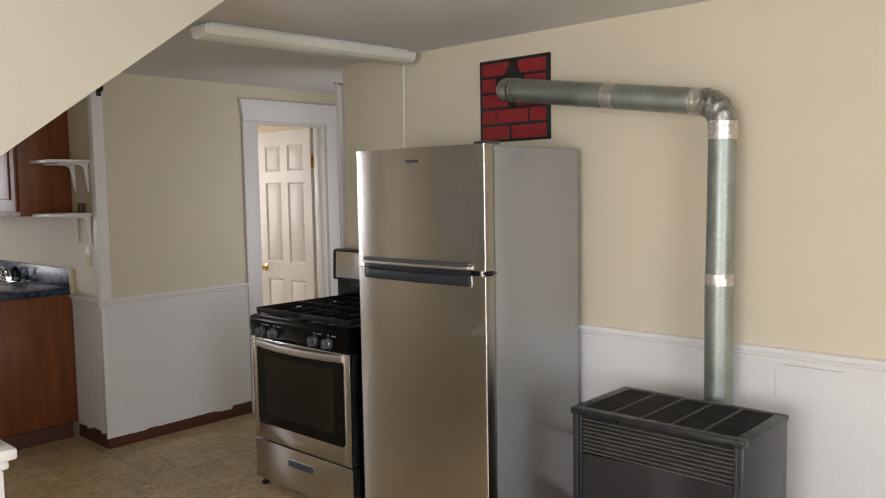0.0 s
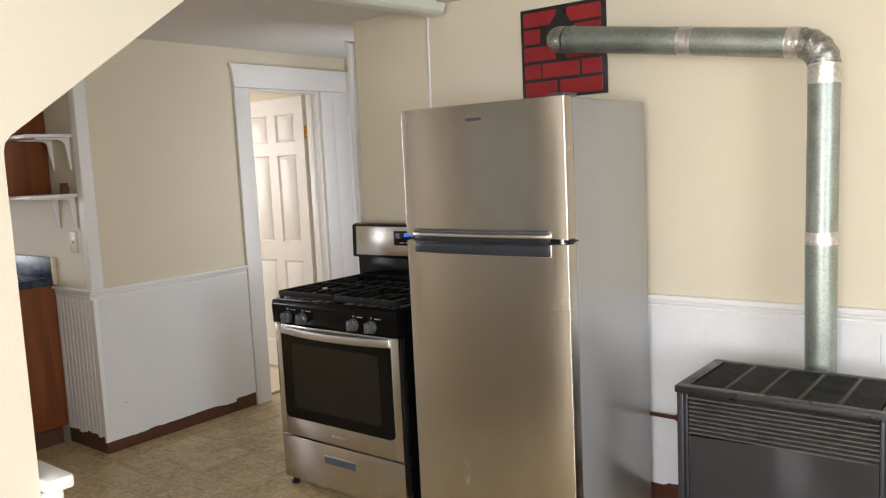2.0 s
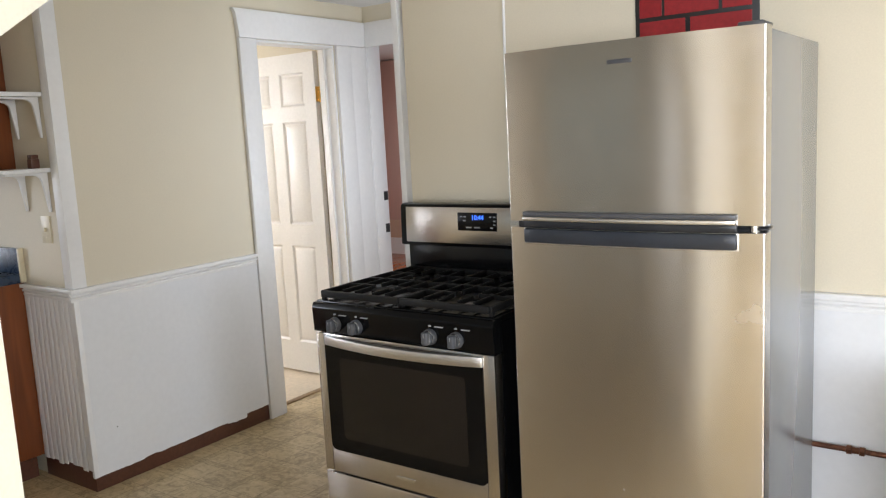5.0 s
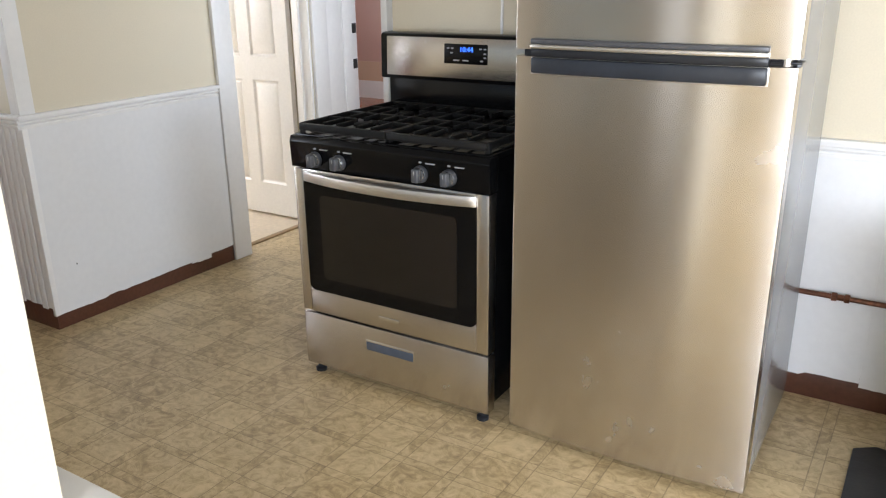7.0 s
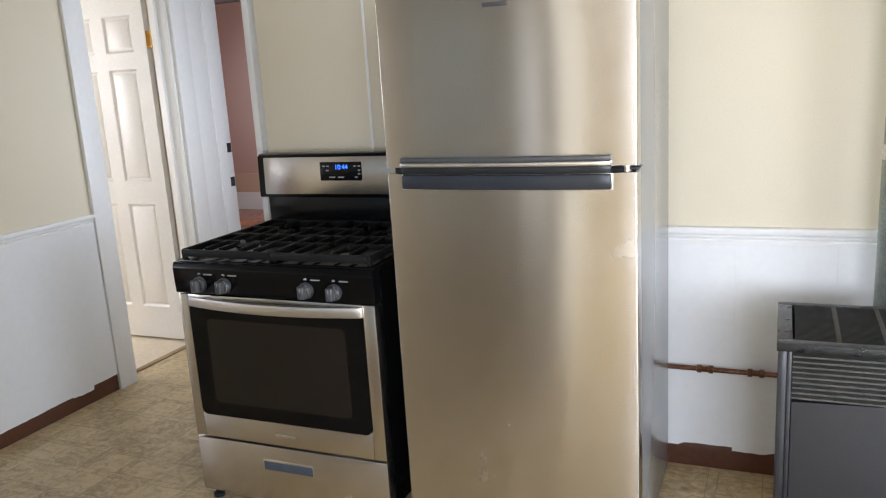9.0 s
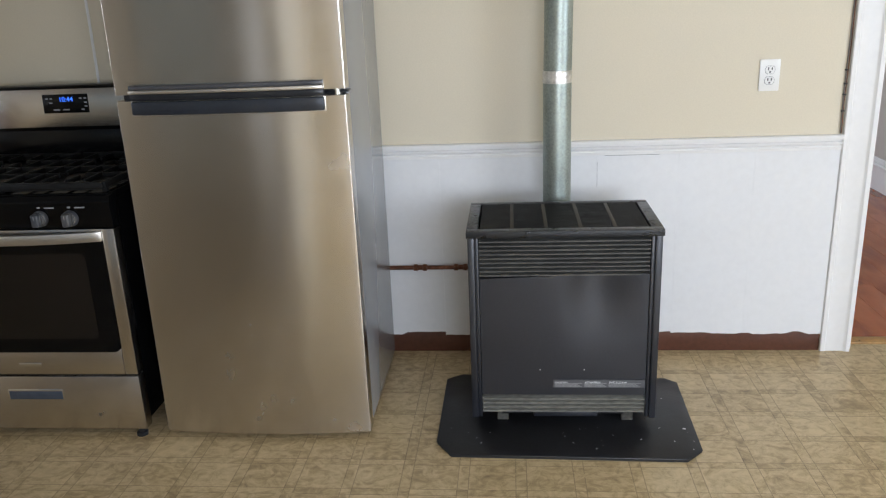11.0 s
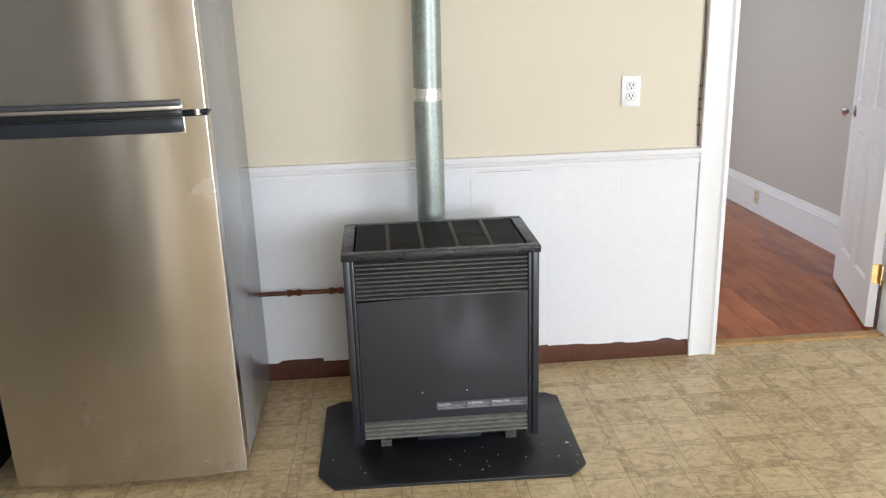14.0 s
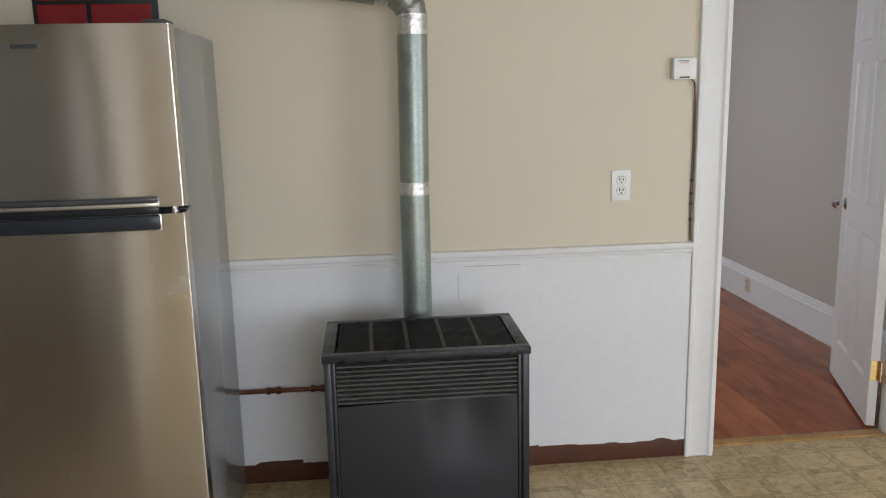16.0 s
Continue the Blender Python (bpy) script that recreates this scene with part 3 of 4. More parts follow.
def panel_door(name, label, width, height, m, knob_mat, knob_label, hinges, flip=1):
    """A six-panel door: hinge edge on x = 0, face towards -y, standing on z = 0."""
    d = thing(name, label, "door")
    t = 0.035
    st, mu = 0.095 * width / 0.7, 0.09 * width / 0.7
    zs = [(0.0, 0.19), (0.80, 0.93), (1.55, 1.64), (height - 0.11, height)]
    bm = box(0, st, 0, t, 0, height)
    box(width - st, width, 0, t, 0, height, bm=bm)
    for a, b in zs:
        box(st, width - st, 0, t, a, b, bm=bm)
    for (_, a), (b, _) in zip(zs, zs[1:]):
        box(width / 2 - mu / 2, width / 2 + mu / 2, 0, t, a, b, bm=bm)
    part("slab", bm, DOOR_WHITE, d)
    for (_, a), (b, _) in zip(zs, zs[1:]):
        for x0, x1 in ((st, width / 2 - mu / 2), (width / 2 + mu / 2, width - st)):
            bm = box(x0, x1, 0.009, t - 0.009, a, b)
            # a sloped moulding inside the frame, a groove, then the raised field
            for face, inward in ((0.0, 1), (t, -1)):
                for near, far, y0, y1 in ((0.0, 0.011, 0.0005, 0.0088), (0.019, 0.034, 0.0088, 0.0015)):
                    loops = []
                    for k, dy in ((near, y0), (far, y1)):
                        y = face + inward * dy
                        loops.append([bm.verts.new((px, y, pz)) for px, pz in ((x0 + k, a + k), (x1 - k, a + k), (x1 - k, b - k), (x0 + k, b - k))])
                    for i in range(4):
                        bm.faces.new((loops[0][i], loops[0][(i + 1) % 4], loops[1][(i + 1) % 4], loops[1][i]))
                    if near:
                        bm.faces.new(loops[1])
            part("panel", bm, DOOR_WHITE, d)
    kx, kz = width - 0.06, 0.88
    knob = tube([(kx, -0.001, kz), (kx, -0.006, kz), (kx, -0.008, kz), (kx, -0.028, kz), (kx, -0.036, kz), (kx, -0.050, kz), (kx, -0.060, kz), (kx, -0.063, kz)], [0.030, 0.030, 0.012, 0.011, 0.022, 0.027, 0.022, 0.010])
    part("knob", knob, knob_mat, d, knob_label)
    knob = tube([(kx, t + 0.001, kz), (kx, t + 0.008, kz), (kx, t + 0.028, kz), (kx, t + 0.045, kz), (kx, t + 0.060, kz)], [0.030, 0.012, 0.011, 0.026, 0.012])
    part("knob", knob, knob_mat, d, knob_label)
    for z in (0.25, 1.70):
        hy = t if hinges > 0 else 0.0
        bm = tube([(-0.004, hy, z - 0.045), (-0.004, hy, z + 0.045)], 0.0065, sides=10)
        box(-0.030, 0.0, hy - 0.002, hy + 0.002, z - 0.044, z + 0.044, bm=bm)
        box(-0.0025, 0.0, 0.003, t - 0.003, z - 0.044, z + 0.044, bm=bm)
        part("hinge", bm, BRASS, d, "brass butt hinge")
    d.matrix_basis = m
    return d


panel_door("door", "white six-panel door standing open, brass knob", 0.665, 1.945, Matrix.Translation((W - 0.160, 4.146, 0.012)) @ pose(0, 0, 0, 0, 0, 180) @ Matrix.Translation((0, -0.035, 0)), BRASS, "polished brass knob", -1)
panel_door("door", "white six-panel door standing half open, chrome knob", 0.69, 1.965, Matrix.Translation((0.606, N + 0.125, 0.014)) @ pose(0, 0, 0, 0, 0, 70.8), CHROME, "chrome knob", -1)

# skirting of the far rooms
bb = tagged(new("baseboard_parlour"), "tall white moulded baseboard", "baseboard", "", "structure")
sec = [(0, 0), (0.018, 0), (0.018, 0.146), (0.030, 0.150), (0.033, 0.157), (0.030, 0.164), (0.020, 0.168), (0.020, 0.176), (0.012, 0.186), (0.012, 0.193), (0.005, 0.200), (0, 0.200)]
part("board", prism([(1.065 - a, b * 1.12) for a, b in sec], N + 0.115, 7.49, "y"), TRIM, bb)
structure("baseboard_parlour_end", box(-1.39, 1.02, 7.482, 7.5, 0, 0.2), TRIM, "tall white baseboard", "baseboard")
structure("baseboard_bedroom", box(-8.19, -3.01, 8.328, 8.346, 0, 0.20), TRIM, "tall white baseboard", "baseboard")
structure("wainscot_bedroom", box(-8.19, -3.01, 8.336, 8.3495, 0.2005, 0.42), PEACH, "peach painted band above the bedroom baseboard", "wainscot")

# ---- kitchen appliances ----
def bowed(x0, x1, back, front, bow, z0, z1, edge=0.0045):
    """A door whose front swells gently outwards in the middle."""
    n = 18
    pts = [(x1, back), (x0, back)]
    for k in range(5):
        a = radians(18 * k)
        pts.append((x0 + edge * (1 - math.cos(a)), front + bow + edge * (1 - math.sin(a))))
    for i in range(n + 1):
        u = i / n
        pts.append((x0 + edge + (x1 - x0 - edge * 2) * u, front + bow * abs(2 * u - 1) ** 2.4))
    for k in range(1, 6):
        a = radians(18 * k)
        pts.append((x1 - edge * (1 - math.sin(a)), front + bow + edge * (1 - math.cos(a))))
    return prism(pts, z0, z1, "z")


def refrigerator():
    x0, x1, f = -2.748, -2.030, 2.714
    d = thing("refrigerator", "brushed stainless top-freezer refrigerator with smudged doors", "refrigerator", at=(0, 0, 0))
    part("cabinet", box(x0 + 0.004, x1 - 0.004, 2.800, 3.375, 0.03, 1.662, 0.006), STEEL_SIDE, d, "grey painted steel cabinet")
    part("gasket", box(x0 + 0.012, x1 - 0.012, 2.786, 2.7995, 0.06, 1.650), DARK_PLASTIC, d, "dark door gasket")
    part("gasket_strip", box(x0 + 0.02, x1 - 0.02, 2.75, 2.786, 1.168, 1.185), DARK_PLASTIC, d, "dark gap between the doors")
    up = part("freezer_door", bowed(x0, x1, 2.786, f, 0.020, 1.186, 1.666), STEEL, d)
    lo = part("fridge_door", bowed(x0, x1, 2.786, f, 0.020, 0.026, 1.167), STEEL, d)
    # long pull: a bright bar over a dark scoop, following the swell of the doors
    def pull(z0, z1, y0, y1, e, more=0.0):
        n = 14
        a, b = -2.694 - more, -2.094 + more
        top = []
        for i in range(n + 1):
            u = i / n
            x = a + (b - a) * u
            s = 0.020 * (2 * (x - x0) / (x1 - x0) - 1) ** 2
            top.append((x, f + s - y1))
        bot = [(x, y + y1 - y0 + 0.002) for x, y in reversed(top)]
        return prism(top + bot, z0, z1, "z", e)
    part("handle_bar", pull(1.1893, 1.2012, 0.0, 0.022, 0.003), STEEL_BRIGHT, up, "bright steel pull bar")
    part("handle_cap", pull(1.2015, 1.2150, 0.0, 0.017, 0.003), GREY_CAP, up, "dark grey cap of the pull")
    part("handle_lip", pull(1.1690, 1.1890, 0.0, 0.010, 0.002), DARK_PLASTIC, up, "dark underside of the pull")
    part("handle_rim", pull(1.1222, 1.1668, 0.0, 0.0025, 0.001, 0.003), STEEL_BRIGHT, lo, "thin bright rim round the pull")
    part("handle", pull(1.1250, 1.1660, 0.0, 0.013, 0.005), SLATE, lo, "dark slate scooped pull")
    # hinges
    part("hinge", tube([(x1 - 0.03, 2.752, 1.1680), (x1 - 0.03, 2.752, 1.1855)], 0.012), CHROME, d, "chrome middle hinge")
    part("hinge_plate", box(x1 - 0.085, x1 + 0.004, 2.744, 2.80, 1.1725, 1.1795, 0.002), DARK_PLASTIC, d)
    part("hinge_cover", box(x1 - 0.075, x1 - 0.012, 2.760, 2.85, 1.6665, 1.679, 0.005), GREY_CAP, d, "grey hinge cover")
    part("badge", box(-2.424, -2.356, 2.7120, 2.7155, 1.606, 1.617, 0.001), GREY_CAP, up, "small raised maker's badge")
    part("kick_grille", box(x0 + 0.03, x1 - 0.03, 2.80, 2.83, 0.005, 0.030), DARK_PLASTIC, d)
    for x in (x0 + 0.06, x1 - 0.06):
        for y in (2.84, 3.31):
            part("foot", tube([(x, y, 0), (x, y, 0.031)], 0.02, sides=12), DARK_PLASTIC, d)
    return d


refrigerator()


def gas_range():
    x0, x1, f = -3.578, -2.822, 2.728
    d = thing("gas_range", "stainless and black gas range with cast iron grates", "stove")
    part("body", box(x0 + 0.004, x1 - 0.004, f + 0.048, 3.375, 0.052, 0.858, 0.004), BLACK, d, "black enamel body")
    # drawer with a scooped pull; the hollow's shade is the colour of a raised plate
    dr = part("drawer", box(x0, x1, f, f + 0.0475, 0.032, 0.236, 0.004), STEEL, d)
    px0, px1 = -3.306, -3.102
    part("pull", box(px0, px1, f - 0.0015, f + 0.01, 0.146, 0.189, 0.005), CHROME, dr, "chrome pull trim")
    part("pull_shade_plate", box(px0 + 0.006, px1 - 0.004, f - 0.0025, f + 0.005, 0.149, 0.180, 0.001), material("recess_shadow_steel", (0.10, 0.12, 0.16), 0.35, 0.1, 5, 60, 0, 0.6), dr, "dark plate coloured as the shade in the pull's hollow")
    # oven door: steel frame round dark glass
    z0, z1 = 0.244, 0.763
    wx0, wx1, wz0, wz1 = x0 + 0.040, x1 - 0.044, 0.328, 0.736
    od = part("oven_door", box(wx0 - 0.004, wx1 + 0.004, f + 0.006, f + 0.0475, z0 + 0.004, z1 - 0.004), BLACK, d, "oven door")
    part("stile", box(x0, wx0, f, f + 0.0475, z0, z1, 0.003), STEEL, od, "brushed steel side strip")
    part("stile", box(wx1, x1, f, f + 0.0475, z0, z1, 0.003), STEEL, od, "brushed steel side strip")
    part("lower_rail", box(wx0 + 0.0003, wx1 - 0.0003, f + 0.0004, f + 0.0475, z0, wz0 + 0.012, 0.002), STEEL, od, "brushed steel lower strip")
    part("upper_rail", box(wx0 + 0.0003, wx1 - 0.0003, f + 0.0004, f + 0.0475, wz1 - 0.005, z1, 0.002), STEEL, od, "brushed steel upper strip")
    r = 0.025
    ring = []
    for cx, cz, a0 in ((wx1 - r, wz0 + r, -90), (wx1 - r, wz1 - r, 0), (wx0 + r, wz1 - r, 90), (wx0 + r, wz0 + r, 180)):
        for k in range(7):
            a = radians(a0 + 15 * k)
            ring.append((cx + r * math.cos(a), cz + r * math.sin(a)))
    part("glass", prism(ring, f - 0.0018, f + 0.02, "y"), GLASS_BLACK, od, "black glass window")
    inner = [(-3.20 + (a + 3.20) * 0.80, 0.525 + (b - 0.525) * 0.74) for a, b in ring]
    part("window_screen", prism(inner, f - 0.0030, f - 0.0022, "y"), material("oven_window_screen", (0.010, 0.008, 0.0065), 0.10, 0.2, 4, 60, 0.0, spec=0.4), od, "brown tinted see-through panel")
    # bowed handle band across the door's head
    n = 22
    face, back = [], []
    for i in range(n + 1):
        u = i / n
        s = 1 - (2 * u - 1) ** 2
        x = x0 + 0.044 + (x1 - x0 - 0.088) * u
        face.append((x, f - 0.006 - 0.040 * s))
        back.append((x, f + 0.004 - 0.028 * s))
    part("handle", prism(face + list(reversed(back)), 0.722, 0.756, "z", 0.003), STEEL_BRIGHT, od, "bowed satin steel handle")
    part("badge", box(-3.242, -3.160, f - 0.0015, f + 0.003, 0.275, 0.288, 0.001), CHROME, od, "small maker's badge")
    # front control panel with four knobs
    cp = part("control_panel", prism([(f + 0.048, 0.769), (f - 0.004, 0.769), (f - 0.008, 0.856), (f, 0.874), (f + 0.048, 0.878)], x0 - 0.004, x1 + 0.004, "x", 0.002), BLACK, d)
    for x in (-3.471, -3.372, -3.056, -2.954):
        kz = 0.803
        yb = f - 0.010
        kn = part("knob", tube([(x, yb + 0.003, kz), (x, yb - 0.005, kz), (x, yb - 0.012, kz), (x, yb - 0.014, kz)], [0.0265, 0.0262, 0.0235, 0.021], sides=28), KNOB, cp, "grey knob with a broad grip")
        part("ring", tube([(x, yb - 0.0135, kz), (x, yb - 0.0158, kz)], [0.0222, 0.0215], sides=28), CHROME, kn, "thin chrome ring")
        part("grip", box(x - 0.0125, x + 0.0125, yb - 0.036, yb - 0.014, kz - 0.0215, kz + 0.0215, 0.006, 3), KNOB, kn, "broad grey grip")
        part("pointer", box(x - 0.0012, x + 0.0012, yb - 0.0366, yb - 0.0358, kz + 0.004, kz + 0.016), PRINT, kn)
        part("mark", box(x - 0.004, x + 0.004, yb - 0.0012, yb + 0.004, kz + 0.034, kz + 0.039), PRINT, cp)
        part("mark", box(x + 0.020, x + 0.052, yb - 0.0012, yb + 0.004, kz + 0.0335, kz + 0.037), PRINT, cp)
    # cooktop tray, burners, grates
    ct = part("cooktop", box(x0, x1, f + 0.012, 3.315, 0.8585, 0.880, 0.006), BLACK, d, "black enamel cooktop")
    part("well", box(x0 + 0.035, x1 - 0.035, f + 0.055, 3.285, 0.8795, 0.8815, 0.0005), material("cooktop_enamel", (0.006, 0.0055, 0.005), 0.35, 0.3, 8, 60, spec=0.3), ct)
    for x in (-3.395, -3.005):
        for y, rad in ((2.895, 0.046), (3.140, 0.036)):
            b = part("burner", tube([(x, y, 0.8815), (x, y, 0.890), (x, y, 0.895)], [rad, rad, rad * 0.9], sides=28), material("burner_aluminium", (0.30, 0.29, 0.27), 0.5, 0.15, 20, 90, 0.05, 0.9), ct, "dull aluminium burner")
            part("cap", tube([(x, y, 0.8952), (x, y, 0.901), (x, y, 0.904)], [rad * 0.86, rad * 0.84, rad * 0.7], sides=28), IRON, b, "black burner cap")
    for a, b in ((x0 + 0.022, -3.204), (-3.197, x1 - 0.022)):
        y0, y1, zt = 2.752, 3.292, 0.914
        bm = bmesh.new()
        w = 0.009
        for x in (a, b):
            box(x - w * 0.7, x + w * 0.7, y0, y1, zt - 0.024, zt, 0.004, 2, bm=bm)
        for y in (y0, (y0 + y1) / 2, y1):
            box(a, b, y - w, y + w, zt - 0.024, zt, 0.004, 2, bm=bm)
        cx = (a + b) / 2
        for yc in (2.895, 3.140):
            for dx in (-0.10, -0.04, 0.04, 0.10):
                for s in (-1, 1):
                    ye = yc + s * (0.03 if abs(dx) < 0.05 else 0.0)
                    if s < 0:
                        box(cx + dx - 0.005, cx + dx + 0.005, yc - 0.118, ye, zt - 0.014, zt + 0.002, 0.002, 1, bm=bm)
                    else:
                        box(cx + dx - 0.005, cx + dx + 0.005, ye, yc + 0.118, zt - 0.014, zt + 0.002, 0.002, 1, bm=bm)
            for s in (-1, 1):
                xe = cx + s * 0.045
                xo = a if s < 0 else b
                box(min(xe, xo), max(xe, xo), yc - 0.005, yc + 0.005, zt - 0.014, zt + 0.002, 0.002, 1, bm=bm)
        for x in (a, b):
            for y in (y0 + 0.01, y1 - 0.01):
                box(x - 0.007, x + 0.007, y - 0.007, y + 0.007, 0.8805, zt - 0.01, 0, bm=bm)
        part("grate", bm, IRON, ct, "cast iron grate")
    # back guard and its console
    bg = part("back_guard", box(x0 + 0.004, x1 - 0.004, 3.298, 3.37, 0.880, 1.004, 0.004), BLACK, d, "black back guard")
    co = part("console", prism([(3.296, 1.000), (3.302, 1.164), (3.316, 1.172), (3.372, 1.172), (3.372, 1.000)], x0 - 0.036, x1 + 0.030, "x", 0.008), BLACK, d, "black rounded console housing")
    tilt = math.degrees(math.atan2(0.006, 0.164))
    fm = Matrix.Translation((-3.205, 3.2958, 1.000)) @ pose(0, 0, 0, -tilt, 0, 0)

    def onface(name, xa, xb, za, zb, y0, y1, bev, mat, parent, label=""):
        bm = box(xa + 3.205, xb + 3.205, y0, y1, za - 1.0, zb - 1.0, bev)
        bm.transform(fm)
        return part(name, bm, mat, parent, label)

    onface("face", x0 - 0.004, x1 - 0.002, 1.014, 1.158, -0.0025, 0.004, 0.002, STEEL, co, "brushed steel face")
    dp = onface("display", -3.323, -3.142, 1.067, 1.138, -0.005, 0.003, 0.002, BLACK, co, "black clock display panel")
    words("clock_digits", "10:44", 0.026, fm @ Matrix.Translation((-0.024, -0.0054, 0.118)) @ pose(0, 0, 0, 90, 0, 0), BLUE_LED, dp)
    for i, (dx, dz, w) in enumerate(((-3.335, 1.108, 0.010), (-3.318, 1.108, 0.010), (-3.320, 1.092, 0.012), (-3.300, 1.066, 0.026), (-3.262, 1.066, 0.026), (-3.200, 1.108, 0.010), (-3.182, 1.108, 0.010), (-3.182, 1.092, 0.010), (-3.182, 1.078, 0.010), (-3.195, 1.066, 0.012))):
        onface("key_print", dx + 0.030 - w / 2, dx + 0.030 + w / 2, dz + 0.0115, dz + 0.0165, -0.0056, -0.0048, 0, PRINT, dp)
    for x in (x0 + 0.045, x1 - 0.03):
        for y in (f + 0.022, 3.34):
            bm = tube([(x, y, 0), (x, y, 0.012), (x, y, 0.016), (x, y, 0.0525)], [0.020, 0.020, 0.011, 0.011], sides=14)
            part("levelling_foot", bm, DARK_PLASTIC, d, "black levelling foot")
    return d


KNOB = material("knob_plastic", (0.062, 0.064, 0.070), 0.32, 0.12, 8, 90, 0.02)
gas_range()


# ---- heater, pad, flue ----
def gas_heater():
    x0, x1, f, b = -1.684, -1.066, 2.788, 3.164
    d = thing("gas_heater", "charcoal grey vented gas room heater with louvred front", "heater")
    zb, zt = 0.050, 0.706
    part("side_panel", box(x0, x0 + 0.022, f + 0.004, b, zb, zt, 0.003), HEATER_GREY, d)
    part("side_panel", box(x1 - 0.022, x1, f + 0.004, b, zb, zt, 0.003), HEATER_GREY, d)
    part("post", box(x0 + 0.0225, x0 + 0.034, f + 0.010, f + 0.05, zb, zt, 0.002), HEATER_GREY, d)
    part("post", box(x1 - 0.034, x1 - 0.0225, f + 0.010, f + 0.05, zb, zt, 0.002), HEATER_GREY, d)
    part("back_panel", box(x0 + 0.023, x1 - 0.023, b - 0.012, b - 0.001, 0.10, zt), HEATER_GREY, d)
    part("inner_shell", box(x0 + 0.04, x1 - 0.04, f + 0.045, b - 0.014, 0.110, 0.66), MAT_BLACK, d, "dark heat chamber")
    # top: frame, cross bars and fine slats
    zt0, zt1 = 0.7065, 0.728
    bm = box(x0 - 0.004, x1 + 0.004, f - 0.004, f + 0.032, zt0 - 0.002, zt1, 0.003)
    box(x0 - 0.004, x1 + 0.004, b - 0.030, b + 0.002, zt0, zt1, 0.004, bm=bm)
    box(x0 - 0.004, x0 + 0.034, f + 0.030, b - 0.028, zt0, zt1 - 0.0002, 0.002, bm=bm)
    box(x1 - 0.034, x1 + 0.004, f + 0.030, b - 0.028, zt0, zt1 - 0.0002, 0.002, bm=bm)
    top = part("top_frame", bm, HAMMERED, d, "hammered charcoal top frame")
    xa, xb = x0 + 0.034, x1 - 0.034
    w = (xb - xa) / 5
    for i in range(5):
        bm = bmesh.new()
        y = f + 0.036
        while y < b - 0.034:
            box(xa + w * i + 0.006, xa + w * (i + 1) - 0.006, y, y + 0.0055, 0.712, 0.7260, bm=bm)
            y += 0.0095
        part("grille", bm, IRON, top, "fine dark grille")
        if i:
            part("cross_bar", box(xa + w * i - 0.006, xa + w * i + 0.006, f + 0.031, b - 0.029, 0.712, 0.7268, 0.001), material("rusty_bar", (0.05, 0.042, 0.03), 0.6, 0.3, 30, 120), top, "dull worn cross bar")
    # louvres: slats tilted outwards
    def louvre(z, depth, h):
        return prism([(f + 0.016, z), (f + 0.016 + depth, z + h), (f + 0.016 + depth, z + h + 0.0025), (f + 0.013, z + 0.005), (f + 0.013, z)], x0 + 0.036, x1 - 0.036, "x")
    up = part("upper_louvre", box(x0 + 0.035, x1 - 0.035, f + 0.038, f + 0.044, 0.560, 0.700), MAT_BLACK, d)
    for i in range(-1, 8):
        part("slat", louvre(0.583 + i * 0.0145, 0.020, 0.011), GREY_SLAT, up, "faintly dusty slat")
    lw = part("lower_louvre", box(x0 + 0.045, x1 - 0.045, f + 0.038, f + 0.044, 0.064, 0.134), MAT_BLACK, d)
    for i in range(4):
        part("slat", louvre(0.068 + i * 0.0155, 0.020, 0.011), DUSTY_SLAT, lw, "dusty slat")
    # front sheet, pushed in at its upper corner
    nx, nz = 48, 26
    xa, xb, za, zc = x0 + 0.036, x1 - 0.036, 0.135, 0.574
    bm = bmesh.new()
    grid = []
    for j in range(nz + 1):
        row = []
        for i in range(nx + 1):
            u, v = i / nx, j / nz
            bulge = 0.004 * math.sin(math.pi * u) * math.sin(math.pi * v)
            across = math.sin(math.pi * max(0.0, min(1.0, (u - 0.46) / 0.54)) ** 0.85) ** 2
            deep = max(0.0, min(1.0, (v - 0.35) / 0.60))
            dent = 0.020 * across * deep * deep * (3 - 2 * deep)
            row.append(bm.verts.new((xa + (xb - xa) * u, f + 0.012 - bulge + dent, za + (zc - za - 0.014 * (1 - u) ** 1.5) * v)))
        grid.append(row)
    for j in range(nz):
        for i in range(nx):
            bm.faces.new((grid[j][i], grid[j][i + 1], grid[j + 1][i + 1], grid[j + 1][i]))
    edge = [e for e in bm.edges if len(e.link_faces) == 1]
    ext = bmesh.ops.extrude_edge_only(bm, edges=edge)
    for v in ext["geom"]:
        if isinstance(v, bmesh.types.BMVert):
            v.co.y = f + 0.036
    fp = part("front_panel", bm, HEATER_GREY, d, "charcoal front panel with a dent")
    lab = part("notice", box(-1.408, -1.104, f + 0.0078, f + 0.0105, 0.164, 0.193), material("notice_strip", (0.085, 0.085, 0.09), 0.5, 0.1, 9, 60), fp, "grey printed notice strip")
    lx = -1.405
    for wd, head in ((0.095, "CAUTION"), (0.078, "ATTENTION"), (0.112, "PRECAUCION")):
        words("print_head", head, 0.0092, Matrix.Translation((lx + 0.002 + 0.0031 * len(head), f + 0.0074, 0.1835)) @ pose(0, 0, 0, 90, 0, 0), LIGHT_PRINT, lab)
        for k in range(4):
            part("print_line", box(lx + 0.002, lx + wd * (0.97 - 0.07 * (k % 3)), f + 0.0070, f + 0.0079, 0.167 + k * 0.0042, 0.1688 + k * 0.0042), DIM_PRINT, lab)
        lx += wd + 0.003
